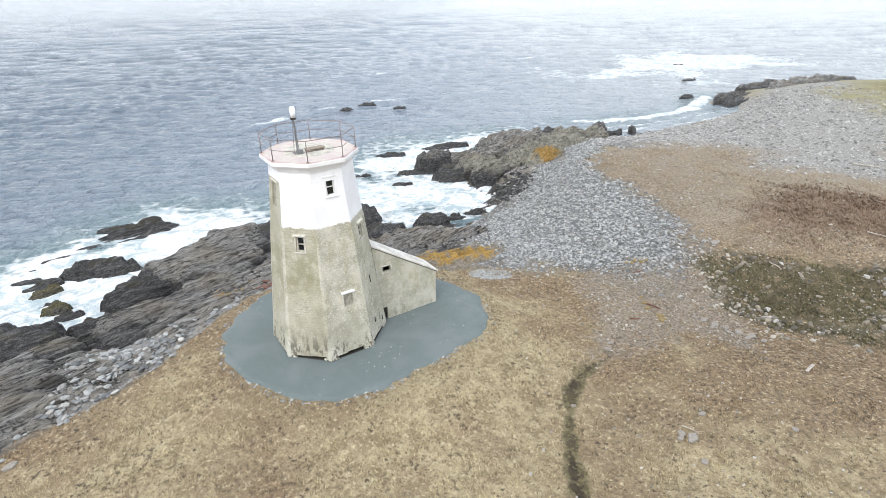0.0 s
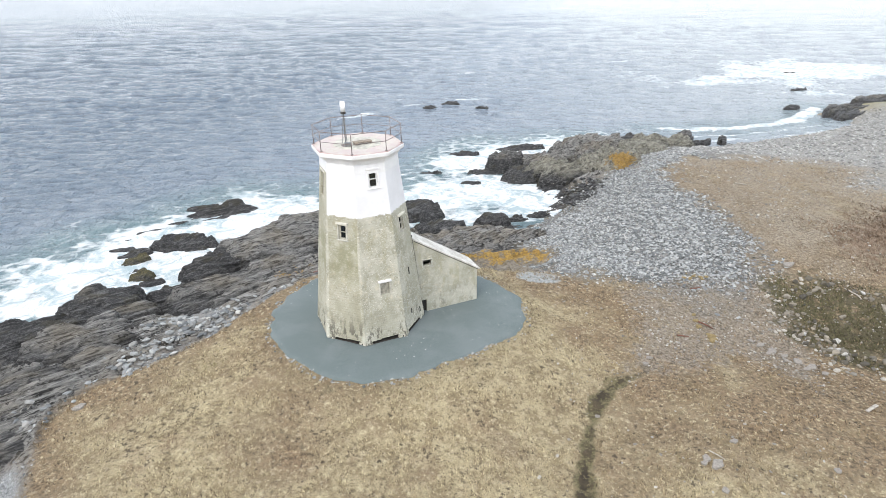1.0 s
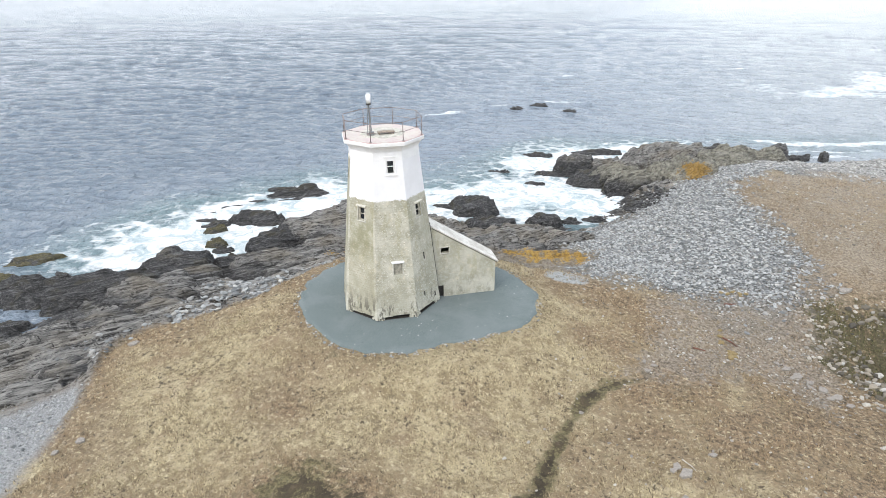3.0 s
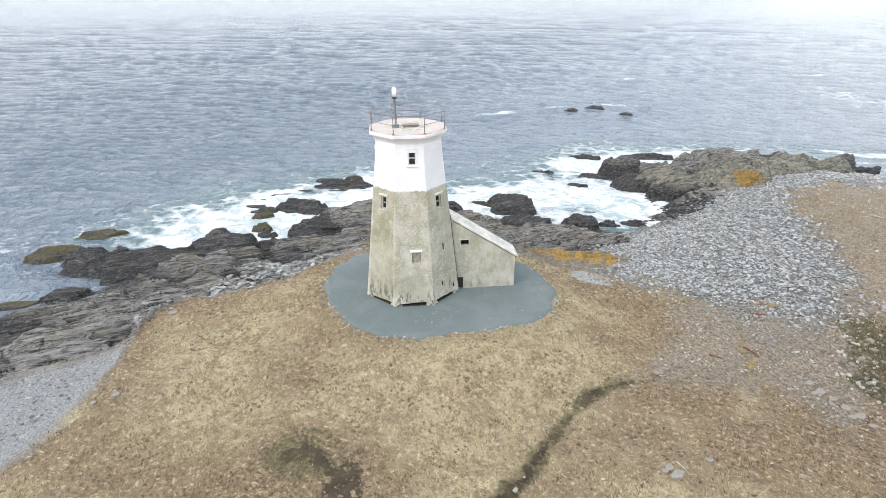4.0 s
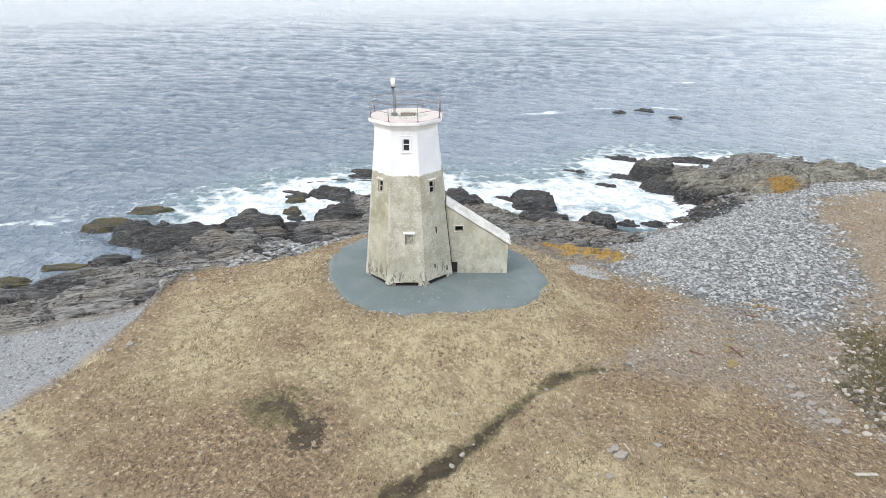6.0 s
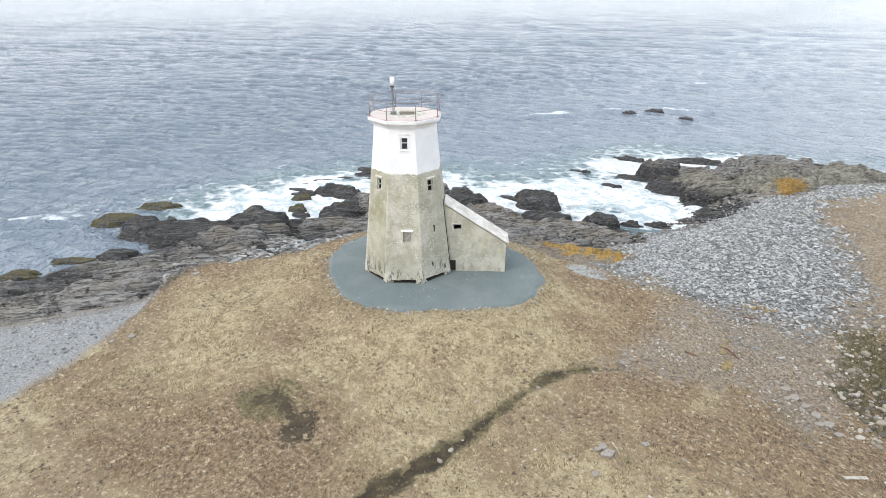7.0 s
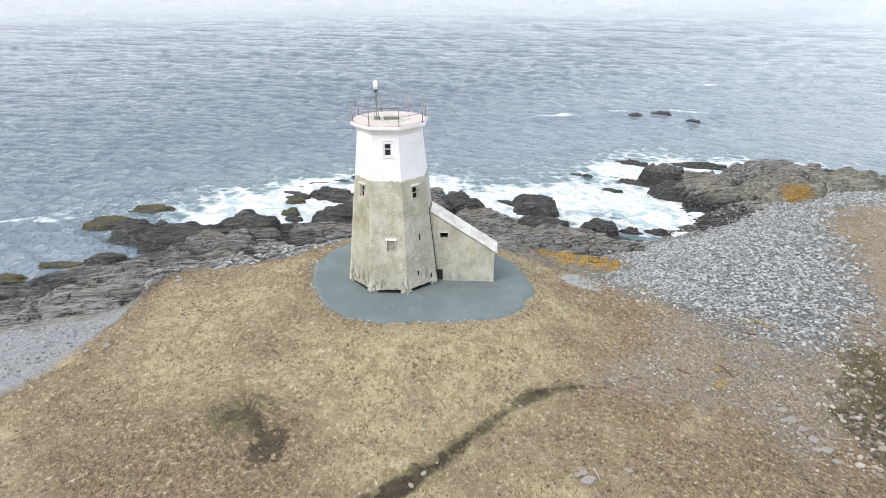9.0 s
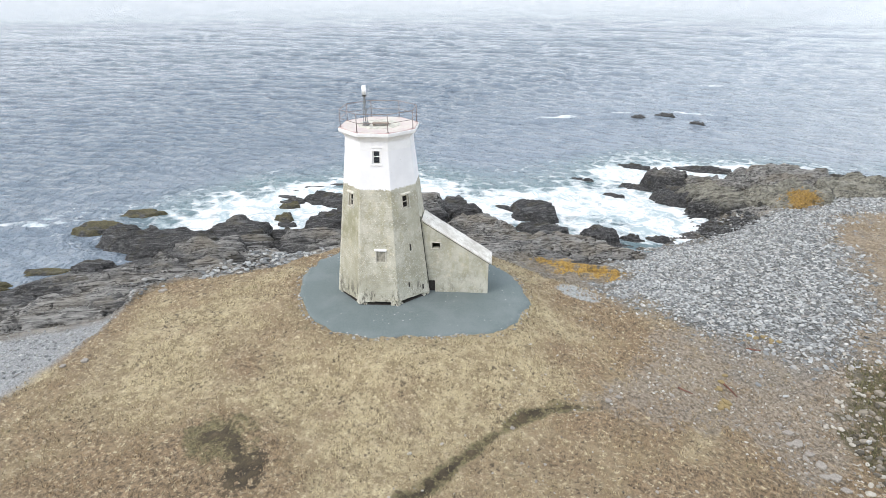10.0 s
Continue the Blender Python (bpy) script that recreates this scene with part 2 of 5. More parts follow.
# ---- node helpers ----
class Mat:
    """A node material under construction."""

    def __init__(self, name, rough=0.9):
        self.mat = bpy.data.materials.new(name)
        self.mat.use_nodes = True
        self.t = self.mat.node_tree
        self.bsdf = self.t.nodes["Principled BSDF"]
        self.bsdf.inputs["Roughness"].default_value = rough
        self.coord = self.t.nodes.new("ShaderNodeTexCoord").outputs["Object"]

    def put(self, socket, value):
        if isinstance(value, bpy.types.NodeSocket):
            self.t.links.new(value, socket)
        elif isinstance(value, tuple) and len(value) == 3 and socket.type == "RGBA":
            socket.default_value = (*value, 1)
        else:
            socket.default_value = value

    def noise(self, scale, detail=4, rough=0.55, stretch=None, colour=False, distort=0.0):
        v = self.coord
        if stretch:
            m = self.t.nodes.new("ShaderNodeMapping")
            m.vector_type = "TEXTURE"
            m.inputs["Scale"].default_value = [1 / k for k in stretch[:3]]
            if len(stretch) > 3:
                m.inputs["Rotation"].default_value = (0, 0, stretch[3])
            self.t.links.new(v, m.inputs["Vector"])
            v = m.outputs[0]
        n = self.t.nodes.new("ShaderNodeTexNoise")
        n.inputs["Scale"].default_value, n.inputs["Detail"].default_value = scale, detail
        n.inputs["Roughness"].default_value, n.inputs["Distortion"].default_value = rough, distort
        self.t.links.new(v, n.inputs["Vector"])
        return n.outputs["Color" if colour else "Fac"]

    def cells(self, scale, feature="F1", out="Distance", stretch=None):
        v = self.coord
        if stretch:
            m = self.t.nodes.new("ShaderNodeMapping")
            m.inputs["Scale"].default_value = stretch[:3]
            self.t.links.new(v, m.inputs["Vector"])
            v = m.outputs[0]
        n = self.t.nodes.new("ShaderNodeTexVoronoi")
        n.feature = feature
        n.inputs["Scale"].default_value = scale
        self.t.links.new(v, n.inputs["Vector"])
        return n.outputs[out]

    def ramp(self, fac, a, b, lo=0.0, hi=1.0):
        n = self.t.nodes.new("ShaderNodeMapRange")
        n.interpolation_type = "SMOOTHSTEP"
        self.put(n.inputs[0], fac)
        for i, v in enumerate((a, b, lo, hi)):
            n.inputs[i + 1].default_value = v
        return n.outputs[0]

    def math(self, op, a, b=0.0):
        n = self.t.nodes.new("ShaderNodeMath")
        n.operation = op
        self.put(n.inputs[0], a)
        self.put(n.inputs[1], b)
        return n.outputs[0]

    def mix(self, fac, a, b, blend="MIX"):
        n = self.t.nodes.new("ShaderNodeMix")
        n.data_type, n.blend_type = "RGBA", blend
        self.put(n.inputs[0], fac)
        self.put(n.inputs[6], a)
        self.put(n.inputs[7], b)
        return n.outputs[2]

    def attr(self, name, out="Fac"):
        n = self.t.nodes.new("ShaderNodeAttribute")
        n.attribute_name = name
        return n.outputs[out]

    def xyz(self, i):
        n = self.t.nodes.new("ShaderNodeSeparateXYZ")
        self.t.links.new(self.coord, n.inputs[0])
        return n.outputs[i]

    def island(self):
        return self.t.nodes.new("ShaderNodeNewGeometry").outputs["Random Per Island"]

    def object_random(self):
        return self.t.nodes.new("ShaderNodeObjectInfo").outputs["Random"]

    def bump(self, h, strength=0.5, dist=0.05):
        n = self.t.nodes.new("ShaderNodeBump")
        self.put(n.inputs["Strength"], strength)
        n.inputs["Distance"].default_value = dist
        self.put(n.inputs["Height"], h)
        if self.bsdf.inputs["Normal"].is_linked:
            self.t.links.new(self.bsdf.inputs["Normal"].links[0].from_socket, n.inputs["Normal"])
        self.t.links.new(n.outputs[0], self.bsdf.inputs["Normal"])

    def colour(self, c):
        self.put(self.bsdf.inputs["Base Color"], c)
        return self

    def rough(self, r):
        self.put(self.bsdf.inputs["Roughness"], r)
        return self


def rock_colour(m, low=-0.75, high=0.25, rust=0.5):
    """Grey bedded slate, jointed across the beds, black and wet low down, brownish where it weathers."""
    band = m.noise(1.1, 6, 0.66, (0.30, 1.5, 1.3, BEDDING), distort=0.9)
    thin = m.noise(4.4, 6, 0.74, (0.18, 1.7, 1.4, BEDDING), distort=0.5)
    fine = m.noise(9.0, 5, 0.7)
    blot = m.noise(2.2, 6, 0.72)
    joint = m.noise(1.0, 4, 0.6, (1.6, 0.30, 0.6, BEDDING + 0.25), distort=0.6)
    crack = m.math("MULTIPLY", m.ramp(joint, 0.40, 0.365), m.ramp(blot, 0.44, 0.56))
    dry = m.mix(m.ramp(band, 0.36, 0.62), (0.10, 0.099, 0.098), (0.295, 0.288, 0.272))
    dry = m.mix(m.ramp(blot, 0.40, 0.62, 0, 0.55), dry, (0.27, 0.262, 0.245))
    dry = m.mix(m.ramp(thin, 0.53, 0.60, 0, 0.75), dry, (0.40, 0.392, 0.37))
    dry = m.mix(m.ramp(thin, 0.475, 0.42, 0, 0.95), dry, (0.026, 0.025, 0.024))
    brown = m.ramp(m.noise(0.35, 5), 0.47, 0.62, 0, rust)
    dry = m.mix(brown, dry, m.mix(m.ramp(thin, 0.4, 0.62), (0.10, 0.082, 0.058), (0.27, 0.228, 0.165)))
    dry = m.mix(m.ramp(fine, 0.59, 0.67, 0, 0.55), dry, (0.38, 0.375, 0.355))
    level = m.math("ADD", m.xyz(2), m.math("MULTIPLY", m.noise(0.4, 4), 1.8))
    wet = m.ramp(level, low, high, 1, 0)
    dark = m.mix(m.ramp(m.math("ADD", m.math("MULTIPLY", thin, 0.6), m.math("MULTIPLY", fine, 0.4)), 0.45, 0.60), (0.020, 0.020, 0.021), (0.120, 0.118, 0.118))
    # highlights on the wet rock painted in as pale streaks and flecks
    dark = m.mix(m.ramp(thin, 0.56, 0.64, 0, 0.5), dark, (0.22, 0.217, 0.213))
    dark = m.mix(m.ramp(fine, 0.60, 0.68, 0, 0.45), dark, (0.20, 0.198, 0.195))
    weed = m.mix(m.ramp(m.noise(0.8, 3), 0.54, 0.66, 0, 0.45), dark, (0.055, 0.048, 0.022))
    c = m.mix(m.math("MULTIPLY", crack, 0.75), m.mix(wet, dry, weed), (0.018, 0.018, 0.018))
    relief = m.math("SUBTRACT", m.math("ADD", m.math("MULTIPLY", band, 0.6), m.math("MULTIPLY", thin, 0.4)), m.math("MULTIPLY", crack, 0.25))
    return c, wet, relief, fine


def make_ground():
    m = Mat("headland_ground", 0.95)
    n1, n2, n3 = m.noise(0.16, 5, 0.6), m.noise(1.3, 6, 0.7), m.noise(6, 6, 0.78)
    straw = m.mix(m.ramp(n2, 0.36, 0.64), (0.25, 0.198, 0.115), (0.455, 0.382, 0.238))
    straw = m.mix(m.ramp(n1, 0.50, 0.64, 0, 0.5), straw, (0.205, 0.15, 0.097))
    straw = m.mix(m.ramp(n3, 0.51, 0.64, 0, 0.7), straw, (0.095, 0.070, 0.045))
    straw = m.mix(m.ramp(m.noise(15, 4, 0.75), 0.54, 0.64, 0, 0.6), straw, (0.075, 0.055, 0.035))
    straw = m.mix(m.ramp(m.noise(0.42, 5, 0.65), 0.54, 0.68, 0, 0.45), straw, (0.23, 0.16, 0.105))
    straw = m.mix(m.math("MULTIPLY", m.attr("brown"), 0.9), straw, m.mix(m.ramp(n3, 0.38, 0.62), (0.085, 0.059, 0.036), (0.31, 0.220, 0.132)))
    straw = m.mix(m.ramp(m.noise(4, 5, 0.75), 0.54, 0.64, 0, 0.6), straw, (0.47, 0.395, 0.275))
    straw = m.mix(m.ramp(m.noise(2.6, 3, 0.6), 0.65, 0.70, 0, 0.85), straw, (0.055, 0.044, 0.030))
    fleck = m.noise(4.5, 5, 0.72)
    thick = m.ramp(m.noise(0.40, 5, 0.62), 0.42, 0.62, 0.2, 1.0)
    straw = m.mix(m.math("MULTIPLY", m.ramp(fleck, 0.55, 0.61, 0, 0.9), thick), straw, (0.060, 0.045, 0.029))
    straw = m.mix(m.ramp(fleck, 0.43, 0.36, 0, 0.8), straw, (0.55, 0.472, 0.31))
    east = m.math("MULTIPLY", m.ramp(m.xyz(0), 12, 22), m.ramp(m.xyz(1), 32, 42))
    straw = m.mix(m.math("MULTIPLY", east, m.ramp(m.noise(0.3, 5, 0.65), 0.34, 0.58, 0.3, 0.9)), straw, m.mix(m.ramp(n3, 0.38, 0.62), (0.15, 0.122, 0.09), (0.37, 0.318, 0.245)))
    meadow = m.mix(m.ramp(n2, 0.35, 0.65), (0.22, 0.205, 0.105), (0.32, 0.30, 0.17))
    straw = m.mix(m.ramp(m.xyz(0), 52, 66), straw, meadow)
    soil = m.mix(m.ramp(n2, 0.35, 0.65), (0.018, 0.014, 0.009), (0.080, 0.060, 0.034))
    c = m.mix(m.ramp(m.math("ADD", m.attr("moss"), m.math("MULTIPLY", m.math("SUBTRACT", n2, 0.5), 2.0)), 0.35, 0.9, 0, 0.85), straw,
              m.mix(m.ramp(n3, 0.4, 0.6), (0.060, 0.054, 0.025), (0.165, 0.145, 0.070)))
    c = m.mix(m.ramp(m.math("ADD", m.attr("trail"), m.math("MULTIPLY", m.math("SUBTRACT", m.noise(2.6, 6, 0.75), 0.5), 4.2)), 0.45, 0.85, 0, 0.97), c, soil)
    c = m.mix(m.ramp(m.math("ADD", m.attr("scree"), m.math("MULTIPLY", m.math("SUBTRACT", n2, 0.5), 3.0)), 0.35, 0.95, 0, 0.8), c,
              m.mix(m.ramp(n3, 0.35, 0.65), (0.085, 0.068, 0.050), (0.36, 0.31, 0.25)))
    green = m.mix(m.ramp(n3, 0.4, 0.6), (0.095, 0.088, 0.042), (0.026, 0.024, 0.013))
    c = m.mix(m.ramp(m.math("ADD", m.attr("green"), m.math("MULTIPLY", m.math("SUBTRACT", n2, 0.5), 3.0)), 0.3, 1.0, 0, 0.85), c, green)
    c = m.mix(m.ramp(m.math("ADD", m.attr("bush"), m.math("MULTIPLY", m.math("SUBTRACT", n2, 0.5), 3.0)), 0.3, 1.0, 0, 0.75), c,
              m.mix(m.ramp(n3, 0.35, 0.65), (0.13, 0.085, 0.055), (0.25, 0.175, 0.125)))
    pebble = m.noise(13, 5, 0.8)
    # grit under the cobbles, coloured dark for the shadow between stones
    grit = m.mix(m.ramp(n3, 0.35, 0.65), (0.055, 0.057, 0.057), (0.22, 0.227, 0.225))
    grit = m.mix(m.ramp(m.xyz(0), 17, 30, 0, 0.75), grit, m.mix(m.ramp(n3, 0.35, 0.65), (0.21, 0.204, 0.188), (0.46, 0.448, 0.42)))
    grit = m.mix(m.ramp(m.xyz(0), -9, -14), grit, m.mix(m.ramp(pebble, 0.40, 0.60), (0.16, 0.166, 0.17), (0.38, 0.387, 0.39)))
    c = m.mix(m.attr("cobble"), c, grit)
    rc, wet, band, fine = rock_colour(m, -1.35, -0.45, 0.3)
    c = m.mix(m.attr("rock"), c, rc)
    crust = m.math("MULTIPLY", m.ramp(m.math("ADD", m.attr("lichen"), m.math("ADD", m.math("MULTIPLY", m.math("SUBTRACT", n2, 0.5), 3.6), m.math("MULTIPLY", m.math("SUBTRACT", band, 0.5), 2.5))), 0.55, 1.05, 0, 0.88), m.ramp(m.attr("lichen"), 0.02, 0.25))
    c = m.mix(crust, c, m.mix(m.ramp(n3, 0.4, 0.6), (0.27, 0.165, 0.045), (0.50, 0.31, 0.055)))
    c = m.mix(m.ramp(m.math("ADD", m.attr("wash"), m.math("MULTIPLY", m.math("SUBTRACT", n2, 0.5), 1.6)), 0.4, 0.8, 0, 0.85), c, m.mix(m.ramp(n3, 0.4, 0.6), (0.26, 0.285, 0.29), (0.42, 0.445, 0.45)))
    m.colour(c)
    m.rough(m.math("SUBTRACT", 0.95, m.math("MULTIPLY", m.math("MULTIPLY", wet, m.attr("rock")), 0.45)))
    m.bump(m.noise(24, 6, 0.7), 0.9, 0.05)
    m.bump(m.math("ADD", m.math("MULTIPLY", n2, 0.5), m.math("MULTIPLY", band, m.attr("rock"))), 1.0, 0.4)
    return m.mat


def make_rock(name, low, high):
    m = Mat(name, 0.85)
    rc, wet, band, fine = rock_colour(m, low, high)
    m.colour(rc)
    m.rough(m.math("SUBTRACT", 0.9, m.math("MULTIPLY", wet, 0.42)))
    m.bump(fine, 1.0, 0.08)
    m.bump(band, 1.0, 0.45)
    return m.mat


def make_weed_rock():
    m = Mat("weedy_rock", 0.7)
    rc, wet, band, fine = rock_colour(m)
    olive = m.mix(m.ramp(fine, 0.38, 0.62), (0.034, 0.031, 0.013), (0.120, 0.104, 0.044))
    m.colour(m.mix(m.ramp(m.noise(0.9, 4), 0.36, 0.54, 0, 0.9), rc, olive))
    m.bump(fine, 0.9, 0.1)
    return m.mat


def make_lichen_rock():
    m = Mat("lichened_rock", 0.9)
    rc, wet, band, fine = rock_colour(m)
    g = m.noise(0.55, 4, 0.6)
    tan = m.mix(m.ramp(m.noise(2.0, 6, 0.65), 0.36, 0.64), (0.155, 0.149, 0.114), (0.345, 0.330, 0.264))
    crease = m.noise(2.6, 6, 0.72, (0.35, 1.5, 1.3, BEDDING + 0.2), distort=0.6)
    tan = m.mix(m.ramp(crease, 0.46, 0.40, 0, 0.9), tan, (0.045, 0.042, 0.036))
    tan = m.mix(m.ramp(crease, 0.54, 0.62, 0, 0.6), tan, (0.40, 0.385, 0.33))
    tan = m.mix(m.ramp(band, 0.47, 0.40, 0, 0.75), tan, (0.060, 0.058, 0.052))
    c = m.mix(m.ramp(m.math("ADD", m.xyz(2), g), -1.2, 0.0, 0, 0.75), rc, tan)
    patch = m.ramp(m.math("ADD", m.attr("lichen"), m.math("MULTIPLY", m.math("SUBTRACT", m.noise(1.1, 7, 0.78), 0.5), 3.2)), 0.5, 0.8)
    c = m.mix(m.math("MULTIPLY", patch, 0.85), c, m.mix(m.ramp(fine, 0.4, 0.6), (0.22, 0.13, 0.035), (0.45, 0.27, 0.05)))
    m.colour(c)
    m.bump(fine, 1.0, 0.08)
    m.bump(band, 1.0, 0.45)
    return m.mat


def make_stone(name="beach_stone", dark=(0.135, 0.144, 0.148), light=(0.425, 0.438, 0.432)):
    m = Mat(name, 0.85)
    r = m.island()
    n = m.noise(6, 4)
    c = m.mix(m.ramp(r, 0.0, 1.0), dark, light)
    c = m.mix(m.ramp(m.math("FRACT", m.math("MULTIPLY", r, 7.31)), 0.75, 0.97, 0, 0.45), c, (0.27, 0.24, 0.20))
    c = m.mix(m.ramp(m.math("FRACT", m.math("MULTIPLY", r, 13.7)), 0.93, 0.97, 0, 0.8), c, (0.54, 0.53, 0.50))
    c = m.mix(m.ramp(n, 0.4, 0.7, 0, 0.4), c, (0.10, 0.10, 0.105))
    m.colour(c)
    m.bump(m.noise(18, 4), 0.4, 0.03)
    return m.mat


def make_pale_stone():
    m = Mat("pale_stone", 0.85)
    r = m.object_random()
    c = m.mix(r, (0.20, 0.188, 0.162), (0.50, 0.47, 0.41))
    c = m.mix(m.ramp(m.noise(5, 5), 0.42, 0.7, 0, 0.55), c, (0.22, 0.20, 0.17))
    m.colour(c)
    m.bump(m.noise(14, 4), 0.4, 0.03)
    return m.mat


def make_pad():
    m = Mat("crushed_bluestone", 0.95)
    n1, n2 = m.noise(0.5, 5), m.noise(30, 4, 0.7)
    c = m.mix(m.ramp(n2, 0.3, 0.7), (0.088, 0.113, 0.114), (0.178, 0.213, 0.213))
    c = m.mix(m.ramp(n1, 0.42, 0.65, 0, 0.4), c, (0.20, 0.228, 0.232))
    c = m.mix(m.math("MULTIPLY", m.ramp(m.cells(3.0), 0.14, 0.08), m.ramp(m.noise(0.8, 3), 0.48, 0.6)), c, (0.45, 0.46, 0.46))
    m.colour(c)
    c = m.mix(m.ramp(m.noise(5, 4, 0.7), 0.66, 0.70, 0, 0.7), c, (0.085, 0.095, 0.10))
    m.colour(c)
    m.bump(m.noise(45, 4, 0.7), 0.5, 0.02)
    m.bump(n1, 0.3, 0.1)
    return m.mat


def make_sea():
    m = Mat("sea_water", 0.09)
    foam = m.attr("foam")
    turq = m.attr("shallow")
    fine = m.noise(0.8, 7, 0.72, (0.8, 1.3, 1, radians(20)), distort=0.6)
    broad = m.noise(0.22, 5, 0.6, (0.7, 1.5, 1, radians(25)), distort=1.2)
    lace = m.cells(0.5, "DISTANCE_TO_EDGE")
    lace_n = m.math("SUBTRACT", m.ramp(lace, 0.0, 0.25, 1, 0), 0.35)
    patch = m.noise(0.012, 4)
    # sky sheen painted into the base colour: paler patches, darker west, paler east
    sheen_tint = m.mix(m.ramp(patch, 0.38, 0.62), (0.205, 0.252, 0.310), (0.245, 0.292, 0.345))
    sheen_tint = m.mix(m.ramp(m.xyz(0), -10, -70, 0, 0.85), sheen_tint, (0.092, 0.132, 0.180))
    sheen_tint = m.mix(m.ramp(m.xyz(0), -15, 60, 0, 0.85), sheen_tint, (0.395, 0.43, 0.458))
    water = m.mix(turq, sheen_tint, (0.15, 0.225, 0.245))
    level = m.math("ADD", foam, m.math("ADD", m.math("MULTIPLY", m.math("SUBTRACT", fine, 0.5), 1.1), m.math("MULTIPLY", lace_n, 0.20)))
    level = m.math("ADD", level, m.math("MULTIPLY", m.math("SUBTRACT", broad, 0.5), 0.9))
    white = m.ramp(level, 0.36, 0.86)
    froth = m.mix(m.ramp(m.noise(0.55, 7, 0.74, distort=1.0), 0.38, 0.57), (0.36, 0.44, 0.47), (0.735, 0.745, 0.755))
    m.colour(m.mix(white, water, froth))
    m.rough(m.math("ADD", 0.09, m.math("MULTIPLY", white, 0.75)))
    m.bsdf.inputs["IOR"].default_value = 1.33
    calm = m.ramp(white, 0.1, 0.9, 1.0, 0.35)
    m.bump(m.noise(1.05, 4, 0.62, distort=0.2), calm, 0.5)
    m.bump(m.noise(0.36, 5, 0.62, distort=0.1), calm, 2.4)
    return m.mat


def make_concrete(name, painted, lines=0.4, damp=0.0, worn=1.0):
    """Board-marked concrete, weathered, with white paint above where it was painted."""
    m = Mat(name, 0.9)
    z = m.xyz(2)
    n1, n2, n3 = m.noise(0.9, 5, 0.6), m.noise(4.5, 5, 0.65), m.noise(22, 4, 0.7)
    c = m.mix(m.ramp(n1, 0.32, 0.66), (0.33, 0.32, 0.25), (0.51, 0.50, 0.425))
    c = m.mix(m.ramp(n2, 0.5, 0.68, 0, 0.45), c, (0.60, 0.585, 0.53))
    c = m.mix(m.ramp(m.noise(1.7, 4, 0.6, (1, 1, 0.35)), 0.54, 0.68, 0, 0.5), c, (0.33, 0.31, 0.20))
    board = m.math("FRACT", m.math("ADD", m.math("MULTIPLY", z, 7.4), m.math("MULTIPLY", n1, 0.25)))
    joint = m.math("MULTIPLY", m.ramp(m.math("ABSOLUTE", m.math("SUBTRACT", board, 0.5)), 0.40, 0.5), m.math("MULTIPLY", m.ramp(m.noise(0.8, 3), 0.38, 0.56, 0.35, 1.0), m.ramp(m.noise(5.0, 5, 0.7, (0.6, 0.6, 1)), 0.40, 0.56)))
    c = m.mix(m.math("MULTIPLY", joint, lines), c, (0.19, 0.18, 0.145))
    c = m.mix(m.ramp(m.noise(9, 5, 0.78, (1, 1, 1.9)), 0.56, 0.63, 0, 0.8 * worn), c, (0.78, 0.76, 0.69))
    c = m.mix(m.ramp(m.noise(8, 5, 0.78, (1, 1, 1.5)), 0.59, 0.66, 0, 0.75 * worn), c, (0.15, 0.138, 0.105))
    c = m.mix(m.ramp(m.noise(2.6, 6, 0.7), 0.54, 0.66, 0, 0.45), c, (0.62, 0.56, 0.43))
    c = m.mix(m.ramp(m.noise(0.6, 4, 0.6, (1, 1, 0.5)), 0.52, 0.66, 0, 0.5), c, (0.30, 0.29, 0.22))
    if damp:
        c = m.mix(0.32, c, (0.31, 0.29, 0.195))
        under = m.math("MULTIPLY", m.ramp(z, 2.9, 4.4), m.ramp(z, 5.2, 6.2, 1, 0))
        c = m.mix(m.math("MULTIPLY", under, m.ramp(m.noise(1.6, 5, 0.65), 0.36, 0.60, 0, damp)), c, (0.225, 0.225, 0.125))
    # knocked-out hollows near the foot, the shade inside them painted dark
    low = m.ramp(z, 0.3, 1.9, 1, 0)
    pits = m.math("MULTIPLY", m.ramp(m.noise(3.4, 5, 0.7, (1, 1, 0.4)), 0.55 - 0.07 * damp, 0.61 - 0.06 * damp), low)
    c = m.mix(m.math("MULTIPLY", pits, 0.8 * worn), c, (0.10, 0.092, 0.075))
    h = m.math("SUBTRACT", m.math("SUBTRACT", n2, m.math("MULTIPLY", joint, lines)), m.math("MULTIPLY", pits, 1.5))
    if painted:
        edge = m.math("ADD", z, m.math("MULTIPLY", m.math("SUBTRACT", n2, 0.5), 0.35))
        white = m.ramp(edge, 6.80, 6.87)
        flake = m.ramp(m.noise(7, 5, 0.7), 0.66, 0.72, 1, 0.35)
        paint = m.mix(m.ramp(n1, 0.4, 0.7, 0, 0.5), (0.79, 0.79, 0.815), (0.68, 0.68, 0.705))
        c = m.mix(m.math("MULTIPLY", white, flake), c, paint)
        h = m.math("MULTIPLY", h, m.ramp(edge, 6.80, 6.87, 1, 0.25))
    m.colour(c)
    m.bump(h, 0.55, 0.03)
    m.bump(n3, 0.25, 0.015)
    return m.mat


